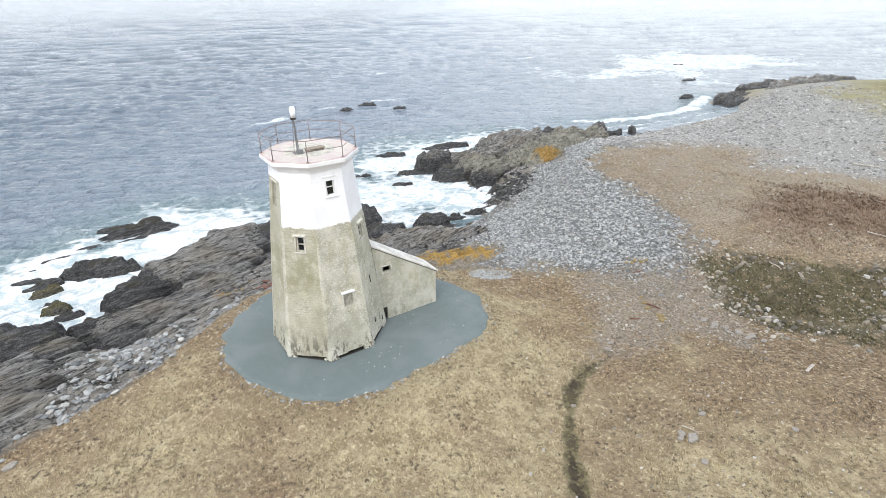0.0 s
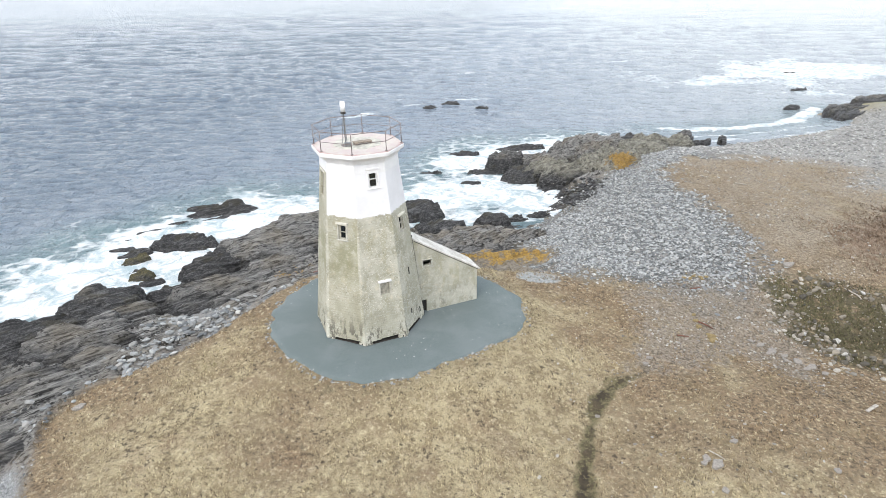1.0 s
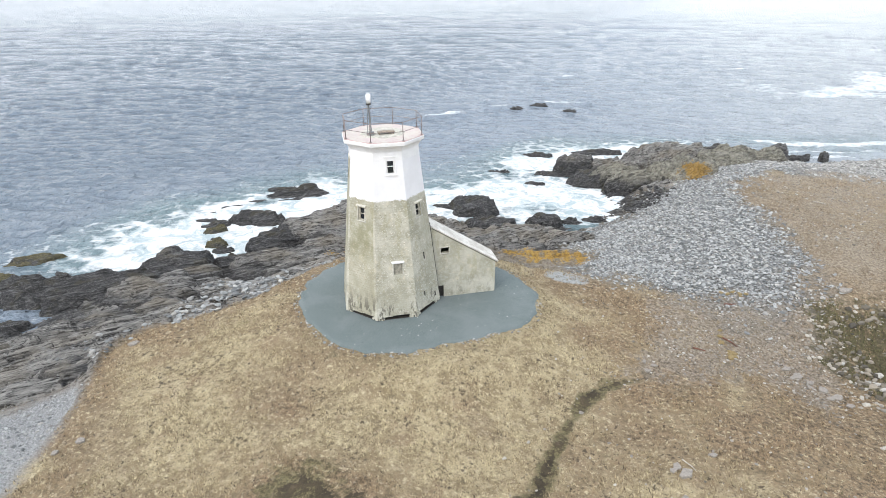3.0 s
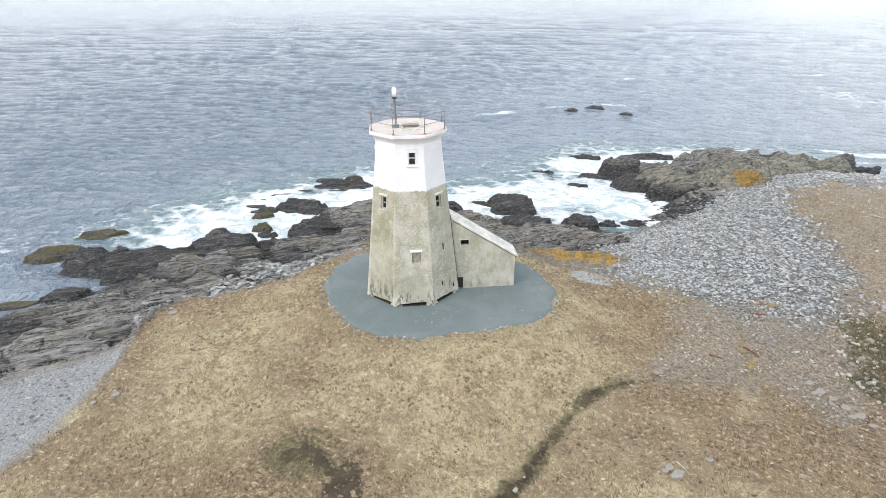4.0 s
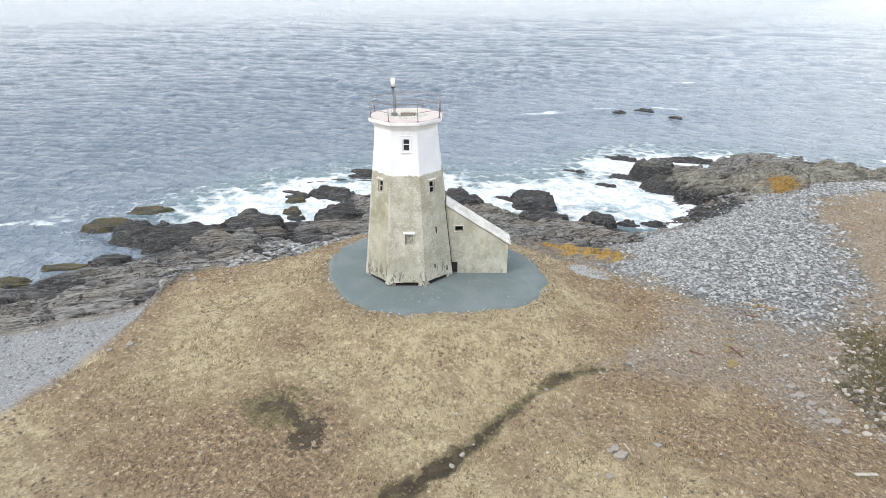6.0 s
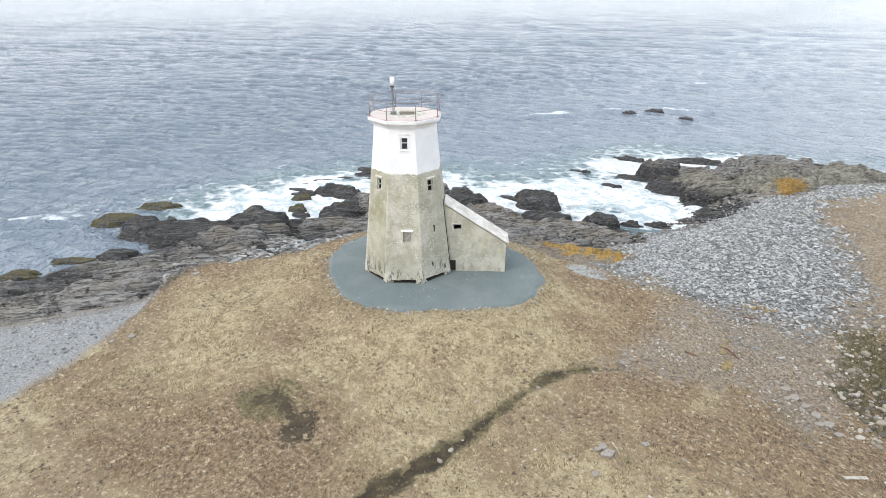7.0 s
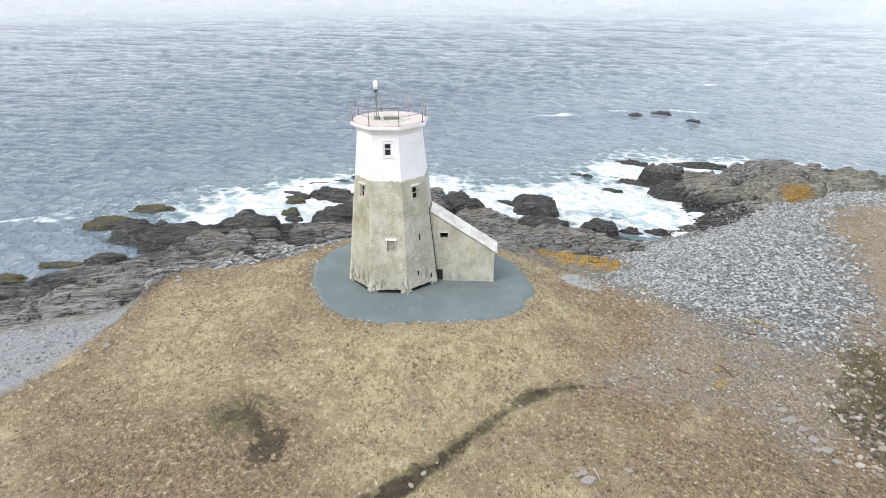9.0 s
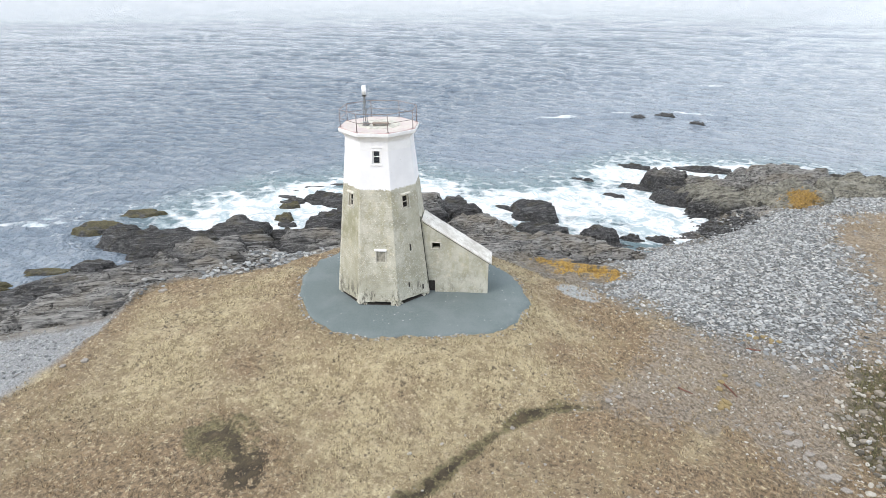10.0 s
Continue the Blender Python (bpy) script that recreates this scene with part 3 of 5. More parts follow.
def make_plain(name, c, rough=0.8, var=0.3, scale=6.0, metal=0.0, bump=0.2):
    m = Mat(name, rough)
    n = m.noise(scale, 5, 0.65)
    d = tuple(v * (1 - var) for v in c)
    m.colour(m.mix(m.ramp(n, 0.35, 0.65), d, c))
    m.bsdf.inputs["Metallic"].default_value = metal
    m.bump(m.noise(scale * 4, 4), bump, 0.01)
    return m.mat


def make_deck():
    m = Mat("worn_deck_paint", 0.85)
    n1, n2 = m.noise(1.1, 5, 0.6), m.noise(6, 5, 0.7)
    c = m.mix(m.ramp(n1, 0.38, 0.6), (0.56, 0.525, 0.48), (0.53, 0.455, 0.445))
    c = m.mix(m.ramp(n2, 0.5, 0.66, 0, 0.5), c, (0.46, 0.33, 0.31))
    r = m.math("SQRT", m.math("ADD", m.math("POWER", m.xyz(0), 2.0), m.math("POWER", m.xyz(1), 2.0)))
    c = m.mix(m.ramp(m.math("ADD", r, m.math("MULTIPLY", n2, 0.5)), 2.22, 2.42, 0, 0.7), c, (0.42, 0.285, 0.265))
    c = m.mix(m.ramp(m.math("ADD", r, m.math("MULTIPLY", n2, 0.3)), 1.30, 1.10, 0, 0.6), c, (0.60, 0.54, 0.46))
    m.colour(c)
    m.bump(n2, 0.3, 0.02)
    return m.mat


STONE_TAN = make_stone("weathered_tan_stone", (0.15, 0.135, 0.115), (0.50, 0.47, 0.42))
WEED_ROCK, DRY_ROCK, PALE_ROCK = make_weed_rock(), make_rock("dry_slate_rock", -1.0, 0.3), make_rock("pale_slate_rock", -1.9, -0.9)
GROUND, ROCK, LICHEN_ROCK, STONE, PALE, PAD, WATER = make_ground(), make_rock("wet_slate_rock", 0.0, 1.3), make_lichen_rock(), make_stone(), make_pale_stone(), make_pad(), make_sea()
CONC_PAINT, CONC = make_concrete("painted_board_concrete", True, 0.42), make_concrete("board_concrete", False, 0.35, 0.5, 1.2)
CONC_DAMP, CONC_SMOOTH = make_concrete("damp_painted_board_concrete", True, 1.0, 0.6), make_concrete("painted_smooth_concrete", True, 0.2)
CONC_ANNEX, CONC_STRIP = make_concrete("smooth_annex_concrete", False, 0.10, 0.0, 0.35), make_concrete("patched_corner_cement", False, 0.0)
WHITE = make_plain("white_weathered_paint", (0.82, 0.82, 0.83), 0.75, 0.10, 2.0)
PLASTER = make_plain("pale_plaster", (0.58, 0.565, 0.50), 0.9, 0.35, 3.0)
RUST = make_plain("rusty_painted_steel", (0.27, 0.222, 0.212), 0.75, 0.45, 9.0, 0.1)
STEEL = make_plain("galvanised_steel", (0.27, 0.28, 0.285), 0.5, 0.3, 9.0, 0.6)
DARK = make_plain("dark_cavity_shade", (0.05, 0.045, 0.04), 0.95, 0.4, 4.0)
WOOD = make_plain("sea_bleached_wood", (0.50, 0.46, 0.40), 0.85, 0.4, 7.0)
BROWN_WOOD = make_plain("rust_red_timber", (0.19, 0.085, 0.06), 0.85, 0.5, 5.0)
BENCH_WOOD = make_plain("brown_stained_plank", (0.33, 0.275, 0.22), 0.85, 0.4, 8.0)
DECK = make_deck()
HOOD = make_plain("pale_hood_cement", (0.68, 0.66, 0.58), 0.9, 0.25, 5.0)
def make_roofing():
    m = Mat("pale_cement_roof", 0.9)
    c = m.mix(m.ramp(m.noise(1.4, 5, 0.65), 0.38, 0.62), (0.50, 0.475, 0.43), (0.70, 0.685, 0.64))
    c = m.mix(m.ramp(m.noise(6, 5, 0.75), 0.56, 0.64, 0, 0.7), c, (0.34, 0.31, 0.275))
    c = m.mix(m.ramp(m.noise(3, 5, 0.7), 0.57, 0.66, 0, 0.6), c, (0.74, 0.70, 0.68))
    m.colour(c)
    m.bump(m.noise(12, 5, 0.7), 0.5, 0.02)
    return m.mat


ROOFING = make_roofing()
CREAM = make_plain("weathered_cream_paint", (0.56, 0.53, 0.45), 0.8, 0.35, 8.0)
FRAME = make_plain("white_window_paint", (0.74, 0.74, 0.73), 0.7, 0.2, 8.0)
BLIND = make_plain("bricked_up_infill", (0.36, 0.345, 0.29), 0.9, 0.4, 5.0)
STAIN = make_plain("black_iron_pipe", (0.045, 0.04, 0.035), 0.75, 0.4, 8.0, 0.2)


def make_glass():
    m = Mat("window_glass", 0.05)
    m.colour((0.03, 0.035, 0.04))
    m.bsdf.inputs["Transmission Weight"].default_value = 0.6
    m.bump(m.noise(3, 2), 0.05, 0.01)
    return m.mat


GLASS = make_glass()
LENS = make_plain("white_plastic_lens", (0.85, 0.86, 0.87), 0.25, 0.05, 4.0)


# ---- mesh helpers ----
def array_mesh(name, verts, faces, mat, smooth_shade=False):
    me = bpy.data.meshes.new(name)
    verts, faces = np.asarray(verts, np.float32), np.asarray(faces, np.int32)
    n = faces.shape[1]
    me.vertices.add(len(verts))
    me.vertices.foreach_set("co", verts.ravel())
    me.loops.add(faces.size)
    me.loops.foreach_set("vertex_index", faces.ravel())
    me.polygons.add(len(faces))
    me.polygons.foreach_set("loop_start", np.arange(len(faces), dtype=np.int32) * n)
    me.polygons.foreach_set("use_smooth", np.full(len(faces), smooth_shade))
    me.update(calc_edges=True)
    me.materials.append(mat)
    return me


def set_attr(me, name, values):
    a = me.attributes.new(name, "FLOAT", "POINT")
    a.data.foreach_set("value", np.asarray(values, np.float32).ravel())


def grid_faces(nu, nv, wrap=False):
    i, j = np.meshgrid(np.arange(nu - 1), np.arange(nv if wrap else nv - 1), indexing="ij")
    j2 = (j + 1) % nv
    return np.stack([i * nv + j, (i + 1) * nv + j, (i + 1) * nv + j2, i * nv + j2], -1).reshape(-1, 4)


def part(name, bm, mat, parent, label="", smooth_shade=False):
    me = bpy.data.meshes.new(name)
    bm.normal_update()
    bm.to_mesh(me)
    bm.free()
    if smooth_shade:
        me.polygons.foreach_set("use_smooth", [True] * len(me.polygons))
    me.materials.append(mat)
    ob = new(name, me)
    ob.parent = parent
    if label:
        tagged(ob, label)
    return ob


def box(bm, size, m, bevel=0.0):
    r = bmesh.ops.create_cube(bm, size=1.0, matrix=m @ Matrix.Diagonal((*size, 1)))
    if bevel:
        edges = list({e for v in r["verts"] for e in v.link_edges})
        bmesh.ops.bevel(bm, geom=edges, offset=bevel, segments=1, affect="EDGES")


def rod(bm, a, b, r, seg=8, r2=None):
    a, b = Vector(a), Vector(b)
    m = Matrix.Translation((a + b) / 2) @ (b - a).to_track_quat("Z", "Y").to_matrix().to_4x4()
    bmesh.ops.create_cone(bm, cap_ends=True, segments=seg, radius1=r, radius2=r if r2 is None else r2, depth=(b - a).length, matrix=m)


def thing(name, m, label, category, group="", kind=""):
    e = new(name)
    e.matrix_world = m
    return tagged(e, label, category, group, kind)


# ---- terrain sheet ----
def steps(*spans):
    out = []
    for a, b, s in spans:
        out.append(np.arange(a, b, s))
    return np.concatenate(out)


def build_ground():
    xs = np.concatenate([[-4000, -1500, -500, -200, -120, -80], steps((-60, -40, 2.0), (-40, 28, 0.21), (28, 50, 0.4), (50, 110, 1.0), (110, 300, 10)), [300, 500, 1500, 4000]])
    ys = np.concatenate([[-4000, -1500, -500, -150], steps((-60, 4, 3.0), (4, 56, 0.21), (56, 90, 0.4), (90, 135, 1.0), (135, 200, 8)), [200, 400, 1500, 4500]])
    gx, gy = np.meshgrid(xs, ys, indexing="ij")
    x, y = gx.ravel(), gy.ravel()
    z = height(x, y)
    faces = grid_faces(len(xs), len(ys))
    dl, ds, cob, rock = masks(x, y)
    me = array_mesh("ground", np.stack([x, y, z], 1), faces, GROUND, True)
    me.polygons.foreach_set("use_smooth", rock[faces[:, 0]] < 0.5)
    set_attr(me, "cobble", cob)
    stony = smooth(1.2, 0.5, np.hypot((x - 1.6) / 5.6, (y - 37.2) / 3.6) + 0.5 * (fbm(x * 0.6, y * 0.6, 3, 7) - 0.5))
    set_attr(me, "rock", rock * (1 - 0.75 * stony))
    tr, sc = line_distance(TRAIL, x, y), line_distance(SCRAPE, x, y)
    rag = 0.75 * (fbm(x * 1.2, y * 1.2, 4, 8) - 0.5)
    worn = smooth(0.36, 0.0, tr + 1.1 * rag - 0.22 * smooth(19, 12, y)) * (0.72 + 0.28 * smooth(22.5, 16, y))
    set_attr(me, "trail", np.clip(worn + 0.95 * smooth(0.62, 0.0, sc + 1.2 * rag - 0.40 * smooth(-2.2, -1.2, x)), 0, 1))
    set_attr(me, "brown", turf_brown(x, y))
    set_attr(me, "moss", turf_moss(x, y))
    set_attr(me, "scree", np.maximum(smooth(1.5, -1.5, outline_distance(SCREE, x, y)), stony))
    hollow = smooth(1.5, -1.5, outline_distance(HOLLOW, x, y))
    set_attr(me, "green", np.clip(hollow * 0.9, 0, 1))
    set_attr(me, "bush", np.maximum(smooth(2.0, -1.5, outline_distance(BUSH, x, y)), 0.12 * smooth(13, 21, x) * smooth(33, 42, y) * smooth(75, 60, y)))
    lich = smooth(1.25, 0.45, np.hypot((x - 0.9) / 4.6, (y - 39.2 - 0.15 * x) / 2.6)) + 0.6 * smooth(1.2, 0.3, np.hypot((x + 15) / 2.5, (y - 34) / 2))
    set_attr(me, "lichen", np.clip(lich, 0, 1))
    set_attr(me, "wash", smooth(1.25, 0.6, np.hypot((x - 3.2) / 1.7, (y - 33.4) / 1.0)))
    tagged(new("ground", me), "coastal headland of straw-coloured grass, bare soil, cobbles and slate bedrock", "ground", kind="structure")


def build_pad():
    nr, na = 26, 160
    rr = np.linspace(0, 1, nr) ** 0.8
    aa = np.linspace(0, 2 * np.pi, na, endpoint=False)
    R = pad_radius(aa) * (1 + 0.05 * (fbm(np.cos(aa) * 8, np.sin(aa) * 8, 4, 5) - 0.5) * 2)
    x = PAD_C[0] + rr[:, None] * (R * np.cos(aa))[None]
    y = PAD_C[1] + rr[:, None] * (R * np.sin(aa))[None]
    z = height(x.ravel(), y.ravel(), False).reshape(x.shape) + 0.10 + 0.03 * (fbm(x * 0.8, y * 0.8, 2, 3) - 0.5)
    z[-1] -= 0.35
    v = np.stack([x, y, z], -1).reshape(-1, 3)
    me = array_mesh("gravel_pad", v, grid_faces(nr, na, True), PAD, True)
    tagged(new("gravel_pad", me), "blue-grey crushed stone apron spread round the lighthouse", "gravel pad", kind="structure")


# ---- sea ----
def build_sea():
    ang = np.concatenate([np.radians(np.arange(42, 174, 0.23)), np.radians(np.arange(174, 402, 6.0))])
    rad = np.concatenate([[15, 18, 21, 24], 1 / np.linspace(1 / 27, 1 / 1500, 820), 1500 * 1.08 ** np.arange(1, 18)])
    r, a = np.meshgrid(rad, ang, indexing="ij")
    x, y = (r * np.cos(a)).ravel(), (4 + r * np.sin(a)).ravel()
    near = smooth(2500, 600, np.hypot(x, y))
    z = np.zeros_like(x)
    # short-crested chop: every wave length shows where the mesh is fine enough for it
    reach = np.hypot(x, y - 4)
    for k, (wl_, dirn, amp) in enumerate(((130, 275, 2.2), (80, 295, 1.6), (48, 282, 1.15), (33, 305, 0.85), (22, 268, 0.58), (15, 300, 0.38), (10, 258, 0.22), (7.6, 315, 0.12), (6.1, 276, 0.10), (4.9, 245, 0.085), (4.1, 305, 0.075), (3.2, 262, 0.06), (2.4, 295, 0.05), (1.9, 270, 0.035))):
        c, s = math.cos(radians(dirn)), math.sin(radians(dirn))
        ph = (x * c + y * s) * 2 * np.pi / wl_ + 6.5 * fbm(x / (wl_ * 1.9), y / (wl_ * 1.9), 2, k)
        amp = amp * smooth(1.0, 0.55, reach ** 2 * 0.44e-4 * 2.4 / wl_) * (0.10 + 0.90 * smooth(wl_ * 8, wl_ * 20, reach))
        z += 0.66 * amp * (1.7 * (1 - np.abs(np.sin(ph / 2))) ** 1.3 - 0.7) * (0.25 + 1.6 * fbm(x / (wl_ * 3), y / (wl_ * 3), 2, k + 6))
    df = outline_distance(FOAM, x, y)
    wob = 9 * (fbm(x * 0.11, y * 0.11, 4, 9) - 0.5)
    foam = smooth(2.5, -3.0, df + wob)
    foam = 0.88 * foam * (0.42 + 0.58 * smooth(-42, -31, x + 0.36 * (y - 30)))
    holes = fbm(x * 0.16, y * 0.16, 3, 13)
    foam = foam * (1.0 - np.where(x < -10, 0.48, 0.36) * smooth(0.50, 0.68, holes))
    foam = np.maximum(foam, 0.92 * smooth(1.0, -1.2, outline_distance(FOAM_COVE, x, y) + wob * 0.25))
    foam = np.maximum(foam, smooth(8, -10, outline_distance(FOAM_FAR, x, y) + wob * 3) * (0.36 + 0.5 * np.maximum(smooth(0.42, 0.66, fbm(x * 0.05, y * 0.13, 4, 15)), smooth(48, 66, x))))
    for line in COVE_WASH:
        foam = np.maximum(foam, 0.62 * smooth(0.9, 0.1, line_distance(line, x, y) + 0.16 * wob))
    # breaking crests farther out
    for cx, cy, lx, ly, rot in ((-16, 147, 4, 1.1, 0.4), (24, 173, 10, 1.0, 0.3), (-29, 94, 6, 0.9, 0.9), (-21, 105, 4, 0.9, 0.7), (-10, 112, 7, 1.2, 0.3), (-46, 17.5, 7, 0.8, 0.75)):
        c, s = math.cos(rot), math.sin(rot)
        u, v = (x - cx) * c + (y - cy) * s, -(x - cx) * s + (y - cy) * c + 2.2 * (fbm(x * 0.45, y * 0.45, 3, 1) - 0.5)
        foam = np.maximum(foam, 0.66 * smooth(1.3, 0.2, np.hypot(u / lx, v / ly)))
        z += 0.35 * np.exp(-(u / lx) ** 2 - (v / (ly * 1.6)) ** 2)
    spread = smooth(11, 0, df + wob * 1.5)
    foam = np.maximum(foam, (0.36 + 0.12 * smooth(-16, -8, x)) * spread)
    foam = np.maximum(foam, 0.10 * smooth(120, 40, np.hypot(x + 10, y - 30)))
    z = SEA + z * near + 0.25 * foam * (fbm(x * 0.5, y * 0.5, 3, 3) - 0.4)
    shallow = np.clip(smooth(9, -1, df + wob) * 0.9 * smooth(-42, -30, x + 0.2 * y) * smooth(20, 27, y) + 0.5 * smooth(8, 0, outline_distance(FOAM_COVE, x, y)), 0, 1)
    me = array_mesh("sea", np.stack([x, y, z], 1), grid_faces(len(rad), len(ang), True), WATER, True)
    set_attr(me, "foam", foam)
    set_attr(me, "shallow", shallow)
    tagged(new("sea", me), "grey-blue open sea with white surf along the rocks", "sea", kind="structure")


build_ground()
build_pad()
build_sea()

# ---- lighthouse ----
TOWER = pose(-6.22, 25.38, 1.14, 0, 0, -56.8)
T225 = math.tan(radians(22.5))


def apothem(z):
    return 2.80 - 0.1075 * z


def on_face(k, u, z, depth=0.0):
    """A point of the tower: face k of eight, u along it, z above the foot, depth into the wall."""
    a = radians(45 * k)
    r = apothem(z) - depth
    return Vector((r * math.cos(a) - u * math.sin(a), r * math.sin(a) + u * math.cos(a), z))


WALL_TOP = 9.36
# face: (kind, u0, u1, z0, z1)
OPENINGS = {
    0: [("gap", -0.86, -0.25, 0.06, 0.13), ("gap", -0.25, 0.72, 0.06, 0.18), ("window", -0.10, 0.35, 8.22, 9.06), ("blind", -0.04, 0.44, 2.62, 3.30)],
    -1: [("gap", -0.75, 0.10, 0.06, 0.12), ("gap", 0.10, 0.92, 0.06, 0.17), ("window", -0.20, 0.22, 5.66, 6.42)],
    1: [("gap", -0.94, -0.10, 0.06, 0.19), ("gap", -0.10, 0.80, 0.06, 0.15), ("window", -0.16, 0.28, 5.60, 6.38)],
    -2: [("blind", -0.35, 0.25, 7.55, 8.75)],
    2: [], 3: [], 4: [], -3: [],
}


def wall_face(k, holes, thick=0.32):
    bm = bmesh.new()
    zs = sorted({0.06, WALL_TOP, 3.4, 6.83, *[h[3] for h in holes], *[h[4] for h in holes]})
    us = sorted({v for h in holes for v in (h[1], h[2])})
    nu = len(us) + 2
    made = {}

    def vert(i, j, d):
        if (i, j, d) not in made:
            z = zs[j]
            w = (apothem(z) - d) * T225
            u = -w if i == 0 else w if i == nu - 1 else max(-w + 0.02 * (i + 1), min(w - 0.02 * (nu - i), us[i - 1]))
            made[i, j, d] = bm.verts.new(on_face(k, u, z, d))
        return made[i, j, d]

    def is_hole(i, j):
        if not (0 <= j < len(zs) - 1 and 0 < i < nu - 2):
            return False
        for h in holes:
            if zs[j] >= h[3] - 1e-6 and zs[j + 1] <= h[4] + 1e-6 and us[i - 1] >= h[1] - 1e-6 and us[i] <= h[2] + 1e-6:
                return True
        return False

    for j in range(len(zs) - 1):
        for i in range(nu - 1):
            if is_hole(i, j):
                for (a, b, nb) in (((i, j), (i, j + 1), (i - 1, j)), ((i + 1, j + 1), (i + 1, j), (i + 1, j)), ((i + 1, j), (i, j), (i, j - 1)), ((i, j + 1), (i + 1, j + 1), (i, j + 1))):
                    if nb[1] >= 0 and not is_hole(*nb):
                        bm.faces.new([vert(*a, 0), vert(*b, 0), vert(*b, thick), vert(*a, thick)])
                continue
            bm.faces.new([vert(i, j, 0), vert(i + 1, j, 0), vert(i + 1, j + 1, 0), vert(i, j + 1, 0)])
            bm.faces.new([vert(i, j, thick), vert(i, j + 1, thick), vert(i + 1, j + 1, thick), vert(i + 1, j, thick)])
    for i in range(nu - 1):
        if is_hole(i, 0):
            continue
        bm.faces.new([vert(i + 1, 0, 0), vert(i, 0, 0), vert(i, 0, thick), vert(i + 1, 0, thick)])
    return bm


def face_matrix(k, u, z, depth=0.0):
    """Axes on a face: x along it, y outwards, z up the batter."""
    o = on_face(k, u, z, depth)
    x = (on_face(k, u, z) - on_face(k, u + 1, z)).normalized()
    up = (on_face(k, u, z + 1) - on_face(k, u, z)).normalized()
    y = up.cross(x)
    return Matrix(((x.x, y.x, up.x, o.x), (x.y, y.y, up.y, o.y), (x.z, y.z, up.z, o.z), (0, 0, 0, 1)))


def ring8(bm, r0, r1, z0, z1, rot=22.5):
    """A solid eight-sided frustum; radii to the corners."""
    lo = [bm.verts.new((r0 * math.cos(radians(45 * i + rot)), r0 * math.sin(radians(45 * i + rot)), z0)) for i in range(8)]
    hi = [bm.verts.new((r1 * math.cos(radians(45 * i + rot)), r1 * math.sin(radians(45 * i + rot)), z1)) for i in range(8)]
    bm.faces.new(lo[::-1])
    bm.faces.new(hi)
    for i in range(8):
        bm.faces.new([lo[i], lo[(i + 1) % 8], hi[(i + 1) % 8], hi[i]])


def build_lighthouse():
    house = thing("lighthouse", TOWER, "eight-sided concrete lighthouse, painted white above bare weathered lower walls", "lighthouse")
    for k in range(-3, 5):
        painted = k in (-1, 0, 1, 2, 3)
        part("wall", wall_face(k, OPENINGS[k]), {-1: CONC_DAMP, 0: CONC_PAINT}.get(k, CONC_SMOOTH) if painted else CONC, house,
             "" if painted else "bare stained concrete face without paint")
        for kind, u0, u1, z0, z1 in OPENINGS[k]:
            if kind == "gap":
                continue
            uc, w, h = (u0 + u1) / 2, u1 - u0, z1 - z0
            m = face_matrix(k, uc, z0, 0.0)
            if kind == "window":
                bm = bmesh.new()
                t, d = 0.07, -0.09
                for sx in (-1, 1):
                    box(bm, (t, 0.09, h), m @ pose(sx * (w / 2 - t / 2), d, h / 2), 0.008)
                for zz in (t / 2, h - t / 2):
                    box(bm, (w - 2 * t, 0.09, t), m @ pose(0, d, zz), 0.008)
                box(bm, (w - 2 * t, 0.05, 0.045), m @ pose(0, d, h * 0.5), 0.006)
                win = part("window", bm, FRAME if k == 0 else CREAM, house, "small white-framed sash window" if k == 0 else "small weathered cream sash window")
                for zz, hh in ((t, h * 0.5 - t), (h * 0.5, h * 0.5 - t)):
                    bm = bmesh.new()
                    box(bm, (w - 2 * t, 0.012, hh - 0.03), m @ pose(0, d - 0.03, zz + hh / 2))
                    part("pane", bm, GLASS, win)
                bm = bmesh.new()
                box(bm, (w + 0.22, 0.10, 0.06), m @ pose(0, 0.02, -0.03), 0.012)
                part("sill", bm, WHITE if k == 0 else PLASTER, win)
            else:
                bm = bmesh.new()
                box(bm, (w - 0.01, 0.10, h - 0.01), m @ pose(0, -0.13, h / 2), 0.01)
                part("blind_window", bm, BLIND, house, "bricked-up window opening")
            bm = bmesh.new()
            proud = 0.03 if k == -2 or (k, kind) == (0, "window") else 0.11
            box(bm, (w + 0.22, proud + 0.08, 0.10), m @ pose(0, proud / 2 - 0.02, h + 0.075) @ pose(0, 0, 0, -8), 0.02)
            part("lintel", bm, WHITE if k == 0 else HOOD, house, "pale projecting window hood")
            # raised surround
            for sx in (-1, 1) if k != -2 else ():
                bm = bmesh.new()
                box(bm, (0.07, 0.05, h), m @ pose(sx * (w / 2 + 0.04), 0.005, h / 2), 0.01)
                part("surround", bm, WHITE if (k == 0 and kind == "window") else PLASTER, house)
    # arris strips at the corners, thicker at the foot
    for k in range(-3, 5):
        bm = bmesh.new()
        corner = []
        for z, w in ((-0.02, 0.15), (0.30, 0.15), (3.4, 0.13), (6.6, 0.08)):
            pts = []
            for kk, s in ((k, 1), (k + 1, -1)):
                edge = apothem(z) * T225
                pts.append((kk, s * (edge - w), s * edge, z))
            out = 0.014
            a, b, c = on_face(k, pts[0][1], z, -out), on_face(k, (apothem(z) + out) * T225, z, -out), on_face(k + 1, pts[1][1], z, -out)
            d = on_face(k, (apothem(z) - 0.2) * T225, z, 0.2)
            corner.append([bm.verts.new(p) for p in (a, b, c, d)])
